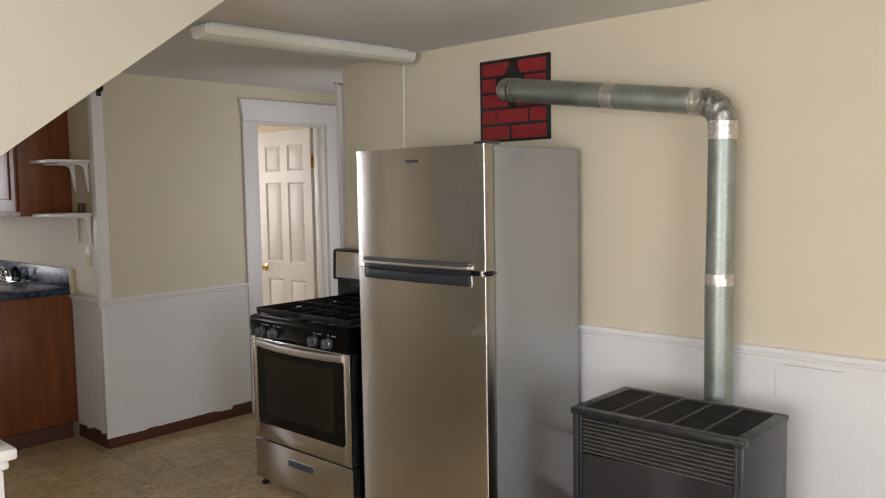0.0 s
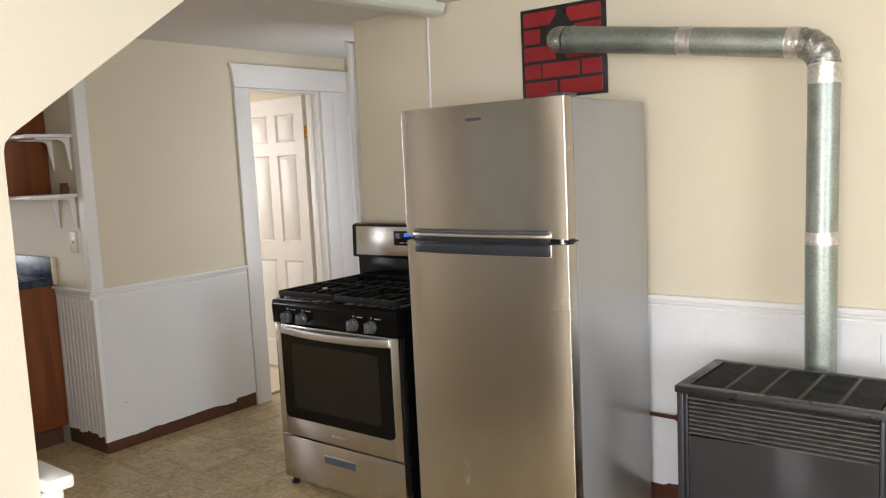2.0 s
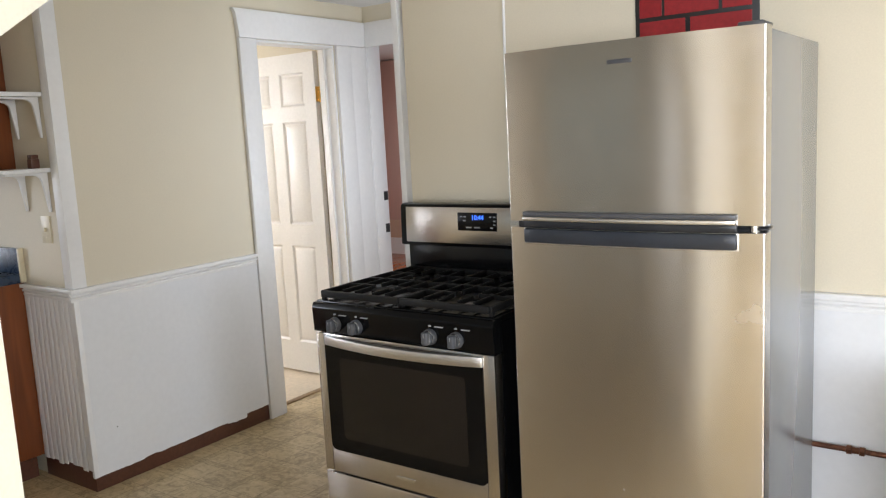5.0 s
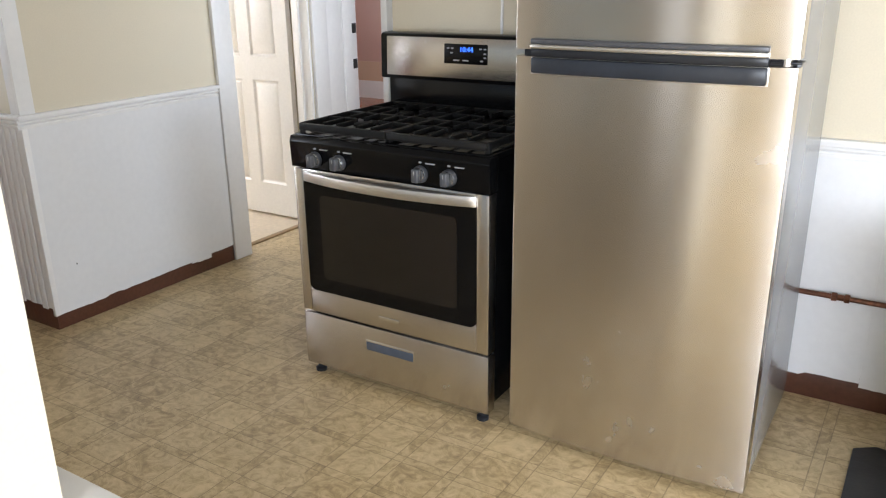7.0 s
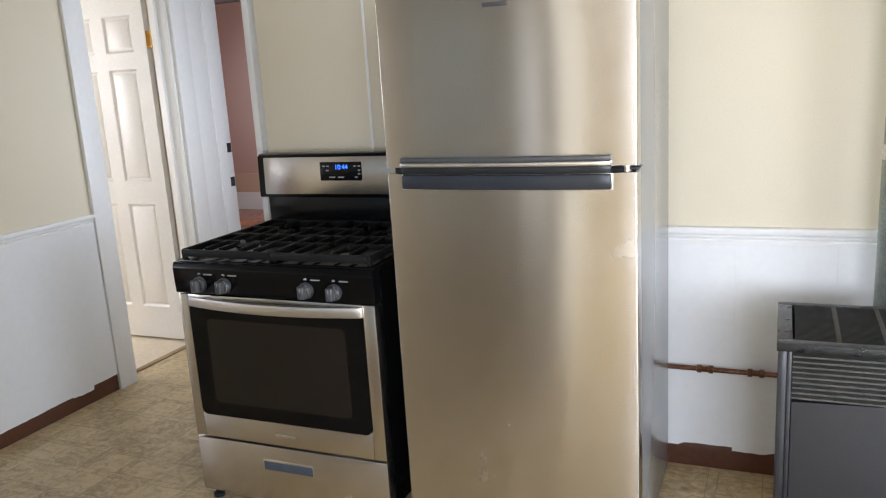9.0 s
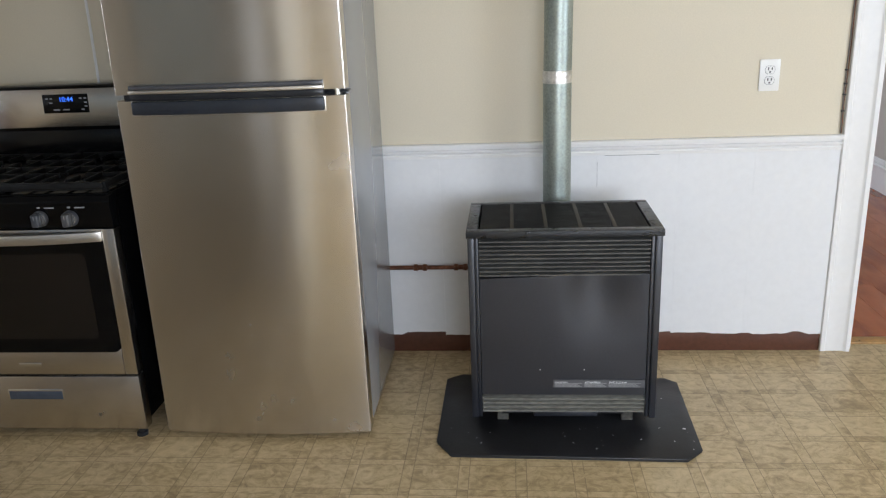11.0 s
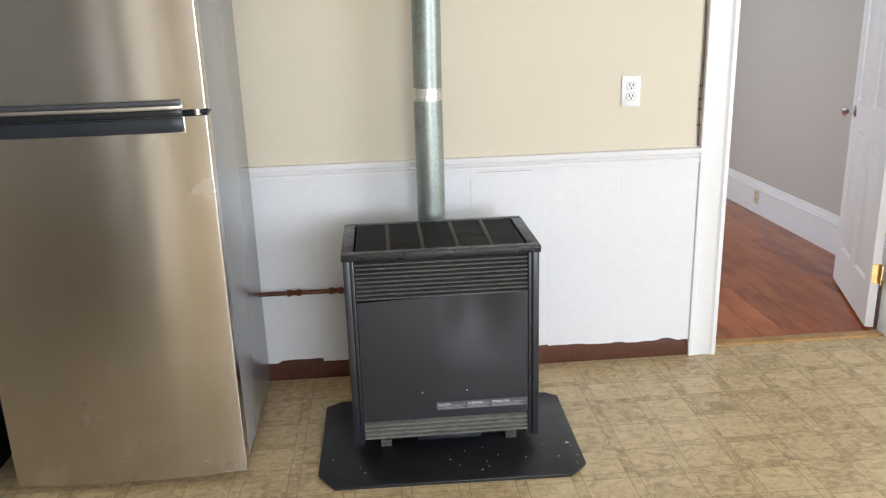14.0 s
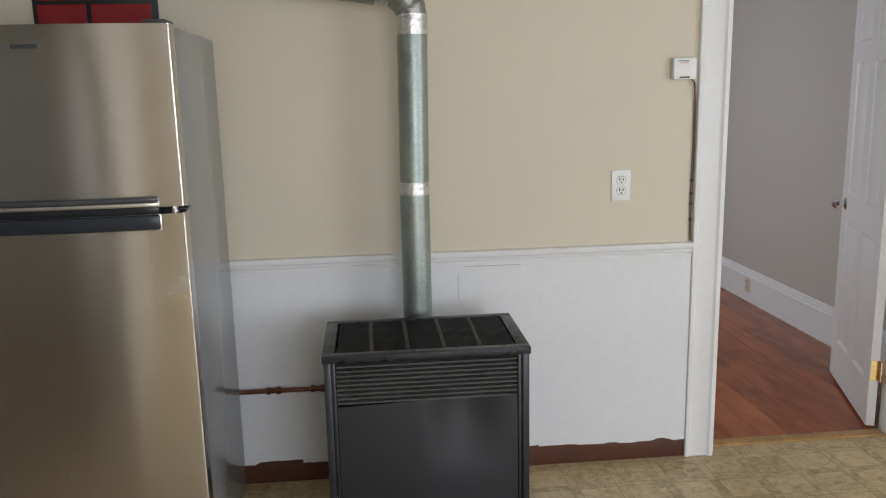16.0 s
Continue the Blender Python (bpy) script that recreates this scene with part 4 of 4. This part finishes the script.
    for cx in (-1.452, -1.305):
        part("chip", tube([(cx, f + 0.0092, 0.232), (cx, f + 0.0082, 0.232)], 0.0022, sides=8), LIGHT_PRINT, fp, "small pale paint chip")
    # base
    part("base_rail", box(x0 + 0.10, x1 - 0.10, f + 0.05, f + 0.07, 0.040, 0.060, 0.003), MAT_BLACK, d)
    part("burner_tray", box(x0 + 0.21, x1 - 0.19, f + 0.03, f + 0.20, 0.040, 0.062, 0.004), HEATER_GREY, d)
    for x in (x0 + 0.085, x1 - 0.105):
        for y in (f + 0.055, b - 0.08):
            bm = box(x, x + 0.038, y, y + 0.045, 0.012, 0.066, 0.003)
            part("foot", bm, DARK_FOOT, d, "dusty sheet-metal foot")
    d.scale = (1, 1, 0.985)
    part("screw", tube([(x0 - 0.001, f + 0.02, 0.33), (x0 + 0.004, f + 0.02, 0.33)], 0.004, sides=10), CHROME, d)
    return d


GREY_SLAT = material("faintly_dusty_slat", (0.066, 0.064, 0.058), 0.45, 0.3, 10, 120, 0.1, 0.0, (0.3, 1, 1))
DARK_FOOT = material("dusty_foot", (0.075, 0.07, 0.058), 0.8, 0.3, 12, 90, 0.2)
DUSTY_SLAT = material("dusty_slat", (0.16, 0.155, 0.13), 0.7, 0.3, 10, 120, 0.1, 0.0, (0.3, 1, 1))
gas_heater()

c = 0.058
pad = [(-1.802 + c * 0.9, 2.618), (-0.936 - c, 2.600), (-0.936, 2.600 + c), (-0.926, 3.165 - c * 0.6), (-0.926 - c * 0.7, 3.165), (-1.800 + c, 3.198), (-1.800, 3.198 - c * 0.7), (-1.802, 2.618 + c * 1.4)]
d = thing("hearth_pad", "black hearth pad with clipped corners and debris", "hearth pad")
part("board", prism(pad, 0.0052, 0.0118, "z", 0.003), MAT_BLACK, d)
part("backing", prism([(-1.3585 + (a + 1.3585) * 0.994, 2.9115 + (b - 2.9115) * 0.994) for a, b in pad], 0.0, 0.005, "z"), INK, d, "dark fibre backing")
bm = bmesh.new()
for i in range(34):
    x, y = rnd.uniform(-1.76, -0.95), rnd.uniform(2.655, 2.80) if rnd.random() < 0.75 else rnd.uniform(2.80, 3.1)
    if not (-1.68 < x < -1.08 and y > 2.80):
        r = rnd.choice((0.0008, 0.0010, 0.0013, 0.0018))
        q = bmesh.ops.create_cube(bm, size=r * 2)
        m = Matrix.Translation((x, y, 0.012 + r * 0.5)) @ pose(0, 0, 0, rnd.uniform(0, 40), rnd.uniform(0, 40), rnd.uniform(0, 90)) @ Matrix.Diagonal((1.4, 1, 0.5, 1))
        bmesh.ops.transform(bm, matrix=m, verts=q["verts"])
tagged(new("debris", solid("debris", bm, LIGHT_PRINT, False)), "white plaster crumbs scattered on the hearth pad", "debris", "", "stuff")


def flue():
    d = thing("flue_pipe", "galvanised stove pipe with foil-taped joints", "flue pipe")
    px, py, r = -1.370, 3.302, 0.0515
    part("tail_piece", tube([(px, 3.162, 0.50), (px, 3.22, 0.50), (px, 3.262, 0.518), (px, 3.292, 0.56), (px, py, 0.62)], r), GALV, d)
    part("lower_pipe", tube([(px, py, 0.6202), (px, py, 1.146)], r, sides=36), GALV, d)
    part("upper_pipe", tube([(px + 0.001, py, 1.1462), (px + 0.008, py, 1.722)], r * 0.985, sides=36), GALV, d)
    # four-gore elbow
    slope = math.atan2(0.150, 1.05)
    bend, R = [], 0.085
    cx, cz = px + 0.008 - R, 1.722
    total = math.pi / 2 - slope
    for k in range(5):
        a = total * k / 4
        bend.append((cx + R * math.cos(a), py, cz + R * math.sin(a)))
    pts, rad = [], []
    for i, p in enumerate(bend):
        if i:
            q = bend[i - 1]
            for u, k in ((0.08, 1.05), (0.16, 1.0), (0.84, 1.0), (0.92, 1.05)):
                pts.append(tuple(q[j] + (p[j] - q[j]) * u for j in range(3)))
                rad.append(r * k)
    part("elbow", tube(pts, rad, sides=36), GALV_DULL, d, "dull crimped adjustable elbow")
    ex, ez = bend[-1][0], bend[-1][2]
    dirx, dirz = -math.cos(slope), math.sin(slope)

    def along(s):
        return (ex + dirx * s, py, ez + dirz * s)

    part("flue_section", tube([along(-0.004), along(0.398)], r * 0.985, sides=36), GALV, d)
    part("flue_section", tube([along(0.3985), along(0.90)], r, sides=36), GALV, d)
    s0 = along(0.90)
    pts = [s0]
    R = 0.065
    for k in range(1, 6):
        a = math.pi / 2 * k / 5
        pts.append((s0[0] + dirx * R * math.sin(a), py + R * (1 - math.cos(a)), s0[2] + dirz * R * math.sin(a)))
    pts.append((pts[-1][0], N - 0.004, pts[-1][2]))
    part("wall_elbow", tube(pts, [r * 1.02] * len(pts), sides=36), GALV_DULL, d, "dull elbow into the wall plate")
    part("seam_ring", tube([along(0.872), along(0.880)], r * 1.06, sides=36), GALV_DULL, d)

    def band(a, b, rr):
        n = 6
        ps = [tuple(a[j] + (b[j] - a[j]) * k / n for j in range(3)) for k in range(n + 1)]
        return tube(ps, [rr * (1 + 0.012 * math.sin(k * 2.1)) for k in range(n + 1)], sides=36)

    part("tape_band", band((px, py, 1.124), (px, py, 1.168), r * 1.025), TAPE, d, "crinkled foil tape")
    part("tape_band", band((px + 0.0075, py, 1.664), (px + 0.008, py, 1.731), r * 1.03), TAPE, d, "crinkled foil tape")
    part("tape_band", band(along(0.0), along(0.045), r * 1.03), TAPE, d, "crinkled foil tape")
    part("tape_band", band(along(0.372), along(0.425), r * 1.035), TAPE, d, "crinkled foil tape")
    return d


GALV_DULL = material("dull_galvanised", (0.36, 0.36, 0.33), 0.42, 0.3, 22, 120, 0.25, 0.9)
flue()

# printed brick plate round the flue
d = thing("flue_plate", "red brick-pattern metal plate with black joints", "wall plate")
bx0, bx1, bz0, bz1 = -2.632, -2.220, 1.716, 2.104
part("backing", box(bx0, bx1, N - 0.007, N - 0.0002, bz0, bz1, 0.002), BLACK_PRINT, d, "black backing plate")
rows = [(0.012, 0.074, [(0.02, 0.175), (0.195, 0.39)]), (0.088, 0.150, [(0.02, 0.095), (0.108, 0.285), (0.30, 0.39)]), (0.164, 0.225, [(0.02, 0.175), (0.225, 0.39)]), (0.238, 0.300, [(0.02, 0.10), (0.27, 0.39)]), (0.312, 0.372, [(0.02, 0.18), (0.235, 0.39)])]
for za, zb, cells in rows:
    for xa, xb in cells:
        part("brick", box(bx0 + xa - 0.004, bx0 + xb + 0.0, N - 0.0095, N - 0.0068, bz0 + za, bz0 + zb, 0.0012, 1), RED, d)
part("diamond", prism([(bx0 + 0.115, bz0 + 0.27), (bx0 + 0.20, bz0 + 0.155), (bx0 + 0.285, bz0 + 0.27), (bx0 + 0.20, bz0 + 0.375)], N - 0.0125, N - 0.0096, "y"), BLACK_PRINT, d, "black painted diamond")

# copper gas line along the wall
d = thing("gas_line", "tarnished copper gas line with brass fittings", "pipe")
gy = N - 0.030
part("tube", tube([(-2.60, gy, 0.385), (-1.62, gy, 0.383), (-1.575, gy - 0.015, 0.383), (-1.56, gy - 0.06, 0.383), (-1.56, 3.161, 0.383)], 0.0085, sides=14), COPPER, d)
for x in (-1.915, -1.750):
    part("fitting", tube([(x - 0.028, gy, 0.384), (x - 0.026, gy, 0.384), (x - 0.012, gy, 0.384), (x - 0.010, gy, 0.384), (x + 0.010, gy, 0.384), (x + 0.012, gy, 0.384), (x + 0.026, gy, 0.384), (x + 0.028, gy, 0.384)], [0.010, 0.015, 0.015, 0.011, 0.011, 0.015, 0.015, 0.010], sides=6), COPPER, d, "hexagonal brass fitting")
part("clip", box(-2.20, -2.18, gy - 0.01, N - 0.0105, 0.372, 0.397, 0.002), COPPER, d)


# ---- wall fittings ----
def outlet(name, label, m, plate, face, w=0.074, h=0.116):
    """A duplex socket: its plate lies on y = 0, facing -y."""
    d = thing(name, label, "outlet")
    part("plate", box(-w / 2, w / 2, -0.006, -0.0002, -h / 2, h / 2, 0.003), plate, d)
    for z in (-0.0195, 0.0195):
        ring = []
        for k in range(20):
            a = 2 * math.pi * k / 20
            ring.append((0.017 * math.cos(a), z + max(-0.0135, min(0.0135, 0.017 * math.sin(a)))))
        part("socket_seam", prism([(a * 1.09, z + (b - z) * 1.10) for a, b in ring], -0.0066, -0.0056, "y"), DIM_PRINT, d, "dark seam round the socket")
        s = part("socket", prism(ring, -0.0085, -0.0058, "y"), face, d)
        for x in (-0.0065, 0.0065):
            part("slot", box(x - 0.0019, x + 0.0019, -0.0092, -0.0080, z - 0.001, z + 0.009), INK, s)
        part("slot", tube([(0, -0.0092, z - 0.0075), (0, -0.0080, z - 0.0075)], 0.0034, sides=10), INK, s)
    part("screw", tube([(0, -0.0072, 0), (0, -0.0055, 0)], 0.003, sides=10), plate, d)
    d.matrix_basis = m
    return d


outlet("wall_outlet", "white duplex outlet on the beige wall", Matrix.Translation((-0.583, N, 1.112)), PLATE, PLATE)
outlet("baseboard_outlet", "ivory outlet set in the white baseboard", Matrix.Translation((1.065 - 0.018, 5.65, 0.122)) @ pose(0, 0, 0, 0, 0, -90), IVORY, IVORY, 0.07, 0.11)
d = thing("switch_plate", "ivory switch plate beside the shelves", "switch")
part("plate", box(-4.893, -4.818, KITCHEN - 0.006, KITCHEN - 0.0002, 1.078, 1.193, 0.003), IVORY, d)
part("toggle", box(-4.861, -4.850, KITCHEN - 0.016, KITCHEN - 0.005, 1.128, 1.144, 0.002), IVORY, d)
for z in (1.103, 1.168):
    part("screw", tube([(-4.8555, KITCHEN - 0.0075, z), (-4.8555, KITCHEN - 0.0055, z)], 0.003, sides=10), IVORY, d)

d = thing("thermostat", "small white wall thermostat beside the door casing", "thermostat")
part("case", box(-0.4030, -0.3150, N - 0.030, N - 0.0002, 1.498, 1.577, 0.006), PLATE, d)
part("mark", box(-0.3850, -0.3450, N - 0.0306, N - 0.0298, 1.562, 1.566), PRINT, d)
part("mark", box(-0.3780, -0.3480, N - 0.0306, N - 0.0298, 1.556, 1.558), material("red_print", (0.5, 0.12, 0.08), 0.6, 0.1, 6, 60), d)
part("dial_slot", box(-0.3810, -0.3410, N - 0.0308, N - 0.0298, 1.503, 1.508), INK, d)
part("wire", tube([(-0.3330, N - 0.012, 1.502), (-0.3180, N - 0.014, 1.488), (-0.3100, N - 0.006, 1.46), (-0.3085, N - 0.005, 1.25), (-0.3110, N - 0.005, 1.05), (-0.3080, N - 0.005, 0.89)], 0.0022, sides=8), material("grey_wire", (0.16, 0.14, 0.12), 0.5, 0.2, 20, 60), d, "thin dark wires")
part("wire", tube([(-0.3280, N - 0.012, 1.502), (-0.3130, N - 0.012, 1.485), (-0.3050, N - 0.006, 1.40), (-0.3035, N - 0.005, 1.20), (-0.3065, N - 0.005, 1.00), (-0.3040, N - 0.005, 0.89)], 0.0020, sides=8), COPPER, d, "thin dark wires")
for z in (0.97, 1.03, 1.07, 1.12):
    part("staple", box(-0.3140, -0.3020, N - 0.009, N - 0.0002, z, z + 0.006, 0.001), INK, d)

# ceiling strip light and its cord
d = thing("strip_light", "white four-foot fluorescent strip light, unlit", "ceiling light")
lx0, lx1, ly0, ly1 = -0.07, 0.07, -0.565, 0.565
part("housing", box(lx0 + 0.03, lx1 - 0.03, ly0 + 0.02, ly1 - 0.02, CEILING - 0.03, CEILING, 0.003), PLATE, d)
prof = [(lx0, CEILING - 0.016), (lx0 + 0.012, CEILING - 0.052), (lx0 + 0.035, CEILING - 0.066), (lx1 - 0.035, CEILING - 0.066), (lx1 - 0.012, CEILING - 0.052), (lx1, CEILING - 0.016), (lx1 - 0.004, CEILING - 0.014), (lx0 + 0.004, CEILING - 0.014)]
part("diffuser", prism(prof, ly0, ly1, "y", 0.002), DIFFUSER, d, "yellowed plastic diffuser")
for y in (ly0 - 0.012, ly1 + 0.0005):
    part("end_cap", prism([(a + (0.002 if a < 0 else -0.002), b) for a, b in prof], y, y + 0.0115, "y", 0.002), PLATE, d)
d.matrix_basis = pose(-3.095, 2.80, 0, 0, 0, -3.6)
d = thing("lamp_cord", "white painted cord running down the wall", "cord")
part("cord", tube([(-3.155, N - 0.006, CEILING - 0.04), (-3.158, N - 0.006, 2.0), (-3.162, N - 0.006, 1.7), (-3.160, N - 0.006, 1.4), (-3.163, N - 0.006, 1.0)], 0.0055, sides=10), TRIM, d)

# ---- kitchen corner ----
d = thing("base_cabinet", "reddish stained wooden base cabinet with plain end panel", "cabinet")
part("carcass", box(-6.90, -5.122, 1.872, KITCHEN - 0.002, 0.09, 0.8920), CAB_WOOD, d)
part("end_panel", box(-5.121, -5.103, 1.865, KITCHEN - 0.001, 0.095, 0.8920, 0.002), CAB_WOOD, d, "plain reddish veneer end panel")
part("toe_kick", box(-6.90, -5.112, 1.93, 2.43, 0, 0.0895), BROWN, d)
for i in range(3):
    a = -5.16 - 0.57 * i
    dr = part("door", box(a - 0.54, a, 1.852, 1.8715, 0.13, 0.72, 0.004), CAB_WOOD, d)
    part("knob", tube([(a - 0.05, 1.852, 0.66), (a - 0.05, 1.838, 0.66), (a - 0.05, 1.828, 0.66)], [0.006, 0.006, 0.014], sides=12), BRASS, dr, "small brass knob")
    part("drawer_front", box(a - 0.54, a, 1.852, 1.8715, 0.75, 0.88, 0.004), CAB_WOOD, d)
d = thing("countertop", "dark blue laminate countertop with upstand", "countertop")
bm = box(-6.92, -6.36, 1.835, KITCHEN - 0.0005, 0.8930, 0.9340, 0.004)
box(-5.66, -5.092, 1.835, KITCHEN - 0.0005, 0.8930, 0.9340, 0.004, bm=bm)
box(-6.362, -5.658, 1.835, 1.93, 0.8931, 0.9339, 0, bm=bm)
box(-6.362, -5.658, 2.36, KITCHEN - 0.0005, 0.8931, 0.9339, 0, bm=bm)
part("slab", bm, BLUE_TOP, d)
part("upstand", box(-6.92, -5.092, KITCHEN - 0.022, KITCHEN - 0.0004, 0.9342, 1.0460, 0.003), BLUE_TOP, d)
part("end_cap", box(-5.0915, -5.078, KITCHEN - 0.024, KITCHEN - 0.0004, 0.8960, 1.0480, 0.002), IVORY, d, "worn ivory end strip")
d = thing("sink", "stainless steel sink set in the countertop", "sink")
bm = box(-6.39, -5.63, 1.905, 1.945, 0.9342, 0.9400, 0.002)
box(-6.39, -5.63, 2.34, 2.425, 0.9342, 0.9400, 0.002, bm=bm)
box(-6.39, -6.345, 1.945, 2.34, 0.9342, 0.9400, 0.002, bm=bm)
box(-5.675, -5.63, 1.945, 2.34, 0.9342, 0.9400, 0.002, bm=bm)
part("rim", bm, CHROME, d)
bm = box(-6.35, -5.67, 1.94, 2.345, 0.80, 0.9335)
bm.faces.ensure_lookup_table()
bmesh.ops.delete(bm, geom=[fc for fc in bm.faces if fc.normal.z > 0.9], context="FACES")
part("basin", bm, CHROME, d)
d = thing("faucet", "chrome kitchen faucet with black sprayer", "faucet")
part("deck", box(-6.12, -5.82, 2.365, 2.415, 0.9402, 0.9560, 0.006), CHROME, d)
part("spout", tube([(-5.97, 2.39, 0.9560), (-5.97, 2.39, 0.9840), (-5.97, 2.36, 1.0140), (-5.98, 2.28, 1.0340), (-6.0, 2.18, 1.0290), (-6.0, 2.165, 1.0140)], 0.011, sides=14), CHROME, d)
for x in (-6.07, -5.87):
    part("handle", tube([(x, 2.39, 0.9560), (x, 2.39, 0.9890), (x, 2.39, 1.0140)], [0.012, 0.016, 0.020], sides=10), CHROME, d)
part("sprayer", tube([(-5.745, 2.385, 0.9402), (-5.745, 2.385, 0.9740), (-5.745, 2.375, 1.0140), (-5.745, 2.355, 1.0290)], [0.016, 0.012, 0.014, 0.017], sides=14), BLACK, d, "black side sprayer")

d = thing("wall_cabinet", "reddish stained wooden wall cabinet with raised-panel door", "cabinet")
part("carcass", box(-6.5, -5.045, 2.172, KITCHEN - 0.0005, 1.378, 2.12, 0.002), CAB_WOOD, d)
for i in range(3):
    a = -5.05 - 0.48 * i
    dr = part("door", box(a - 0.47, a, 2.152, 2.1715, 1.405, 2.11, 0.004), CAB_WOOD, d)
    bm = box(a - 0.40, a - 0.07, 2.143, 2.1525, 1.475, 2.04, 0.008)
    part("raised_panel", bm, CAB_WOOD, dr)
    part("knob", tube([(a - 0.43, 2.152, 1.46), (a - 0.43, 2.138, 1.46), (a - 0.43, 2.128, 1.46)], [0.006, 0.006, 0.014], sides=12), BRASS, dr, "small brass knob")
for z in (1.376, 1.682):
    d = thing("wall_shelf", "white painted shelf on two curved brackets", "shelf", "shelves beside the cabinet")
    part("board", box(-5.042, -4.76, 2.235, KITCHEN - 0.0005, z, z + 0.018, 0.003), TRIM, d)
    for x in (-4.985, -4.80):
        k = KITCHEN
        out = [(k - 0.002, z - 0.0005), (k - 0.175, z - 0.0005), (k - 0.175, z - 0.007), (k - 0.060, z - 0.011), (k - 0.044, z - 0.015), (k - 0.033, z - 0.024), (k - 0.027, z - 0.038), (k - 0.009, z - 0.165), (k - 0.002, z - 0.165)]
        part("bracket", prism(out, x - 0.007, x + 0.007, "x", 0.002), TRIM, d)
d = thing("wood_block", "small notched dark brown wooden block on shelf", "ornament")
bm = box(-4.835, -4.80, 2.41, 2.445, 1.3942, 1.433, 0.002)
for x in (-4.833, -4.814):
    box(x, x + 0.012, 2.412, 2.443, 1.4332, 1.450, 0.002, bm=bm)
part("block", bm, BROWN, d)
d = thing("rod_bracket", "small dark metal rod bracket near the ceiling", "bracket")
part("plate", box(W + 0.0095, W + 0.014, KITCHEN + 0.02, KITCHEN + 0.05, 2.06, 2.12, 0.002), INK, d)
part("hook", tube([(W + 0.014, KITCHEN + 0.035, 2.09), (W + 0.05, KITCHEN + 0.035, 2.088), (W + 0.062, KITCHEN + 0.035, 2.10), (W + 0.06, KITCHEN + 0.035, 2.118)], 0.007, sides=10), INK, d)

# newel at the foot of the stair wall
d = thing("newel_post", "white painted half post with moulded cap", "newel post")
part("post", box(-2.612, -2.490, 1.1525, 1.184, 0, 0.744, 0.004), TRIM, d)
part("moulding", box(-2.628, -2.482, 1.1525, 1.198, 0.7445, 0.772, 0.009), TRIM, d)
part("cap", box(-2.650, -2.466, 1.1525, 1.216, 0.7725, 0.806, 0.009), TRIM, d)

# ---- plank floors ----
def planks(name, label, x0, x1, y0, y1, width, parts):
    f = tagged(new(name), label, "floor", "", "structure")
    structure(name + "_base", box(x0, x1, y0, y1, -0.1, -0.012), BROWN, "dark subfloor", "floor")
    x, r = x0, random.Random(7)
    joined = None if parts else bmesh.new()
    while x < x1 - 0.02:
        y = y0
        w = min(width, x1 - x)
        y_end = y0 + r.uniform(0.5, 1.8)
        while y < y1 - 0.02:
            ln = min(y_end, y1) - y
            if y1 - (y + ln) < 0.3:
                ln = y1 - y
            if parts:
                me = solid("plank", box(0.0004, w - 0.0004, 0.0004, ln - 0.0004, -0.0118, 0.0, 0.0009, 1), RED_WOOD)
                ob = new("plank", me)
                ob.location = (x, y, r.uniform(-0.0006, 0.0004))
                ob.parent = f
            else:
                box(x + 0.0009, x + w - 0.0009, y + 0.0008, y + ln - 0.0008, -0.0118, 0.0, bm=joined)
            y += ln
            y_end = y + r.uniform(1.3, 2.4)
        x += w
    if joined:
        tagged(part("planks", joined, RED_WOOD, f), kind="stuff")


planks("floor_parlour", "worn reddish pine plank floor", -1.4, 1.065, N + 0.09, 7.5, 0.125, True)
planks("floor_bedroom", "reddish pine plank floor", -8.2, -3.0, 4.47, 8.35, 0.125, False)
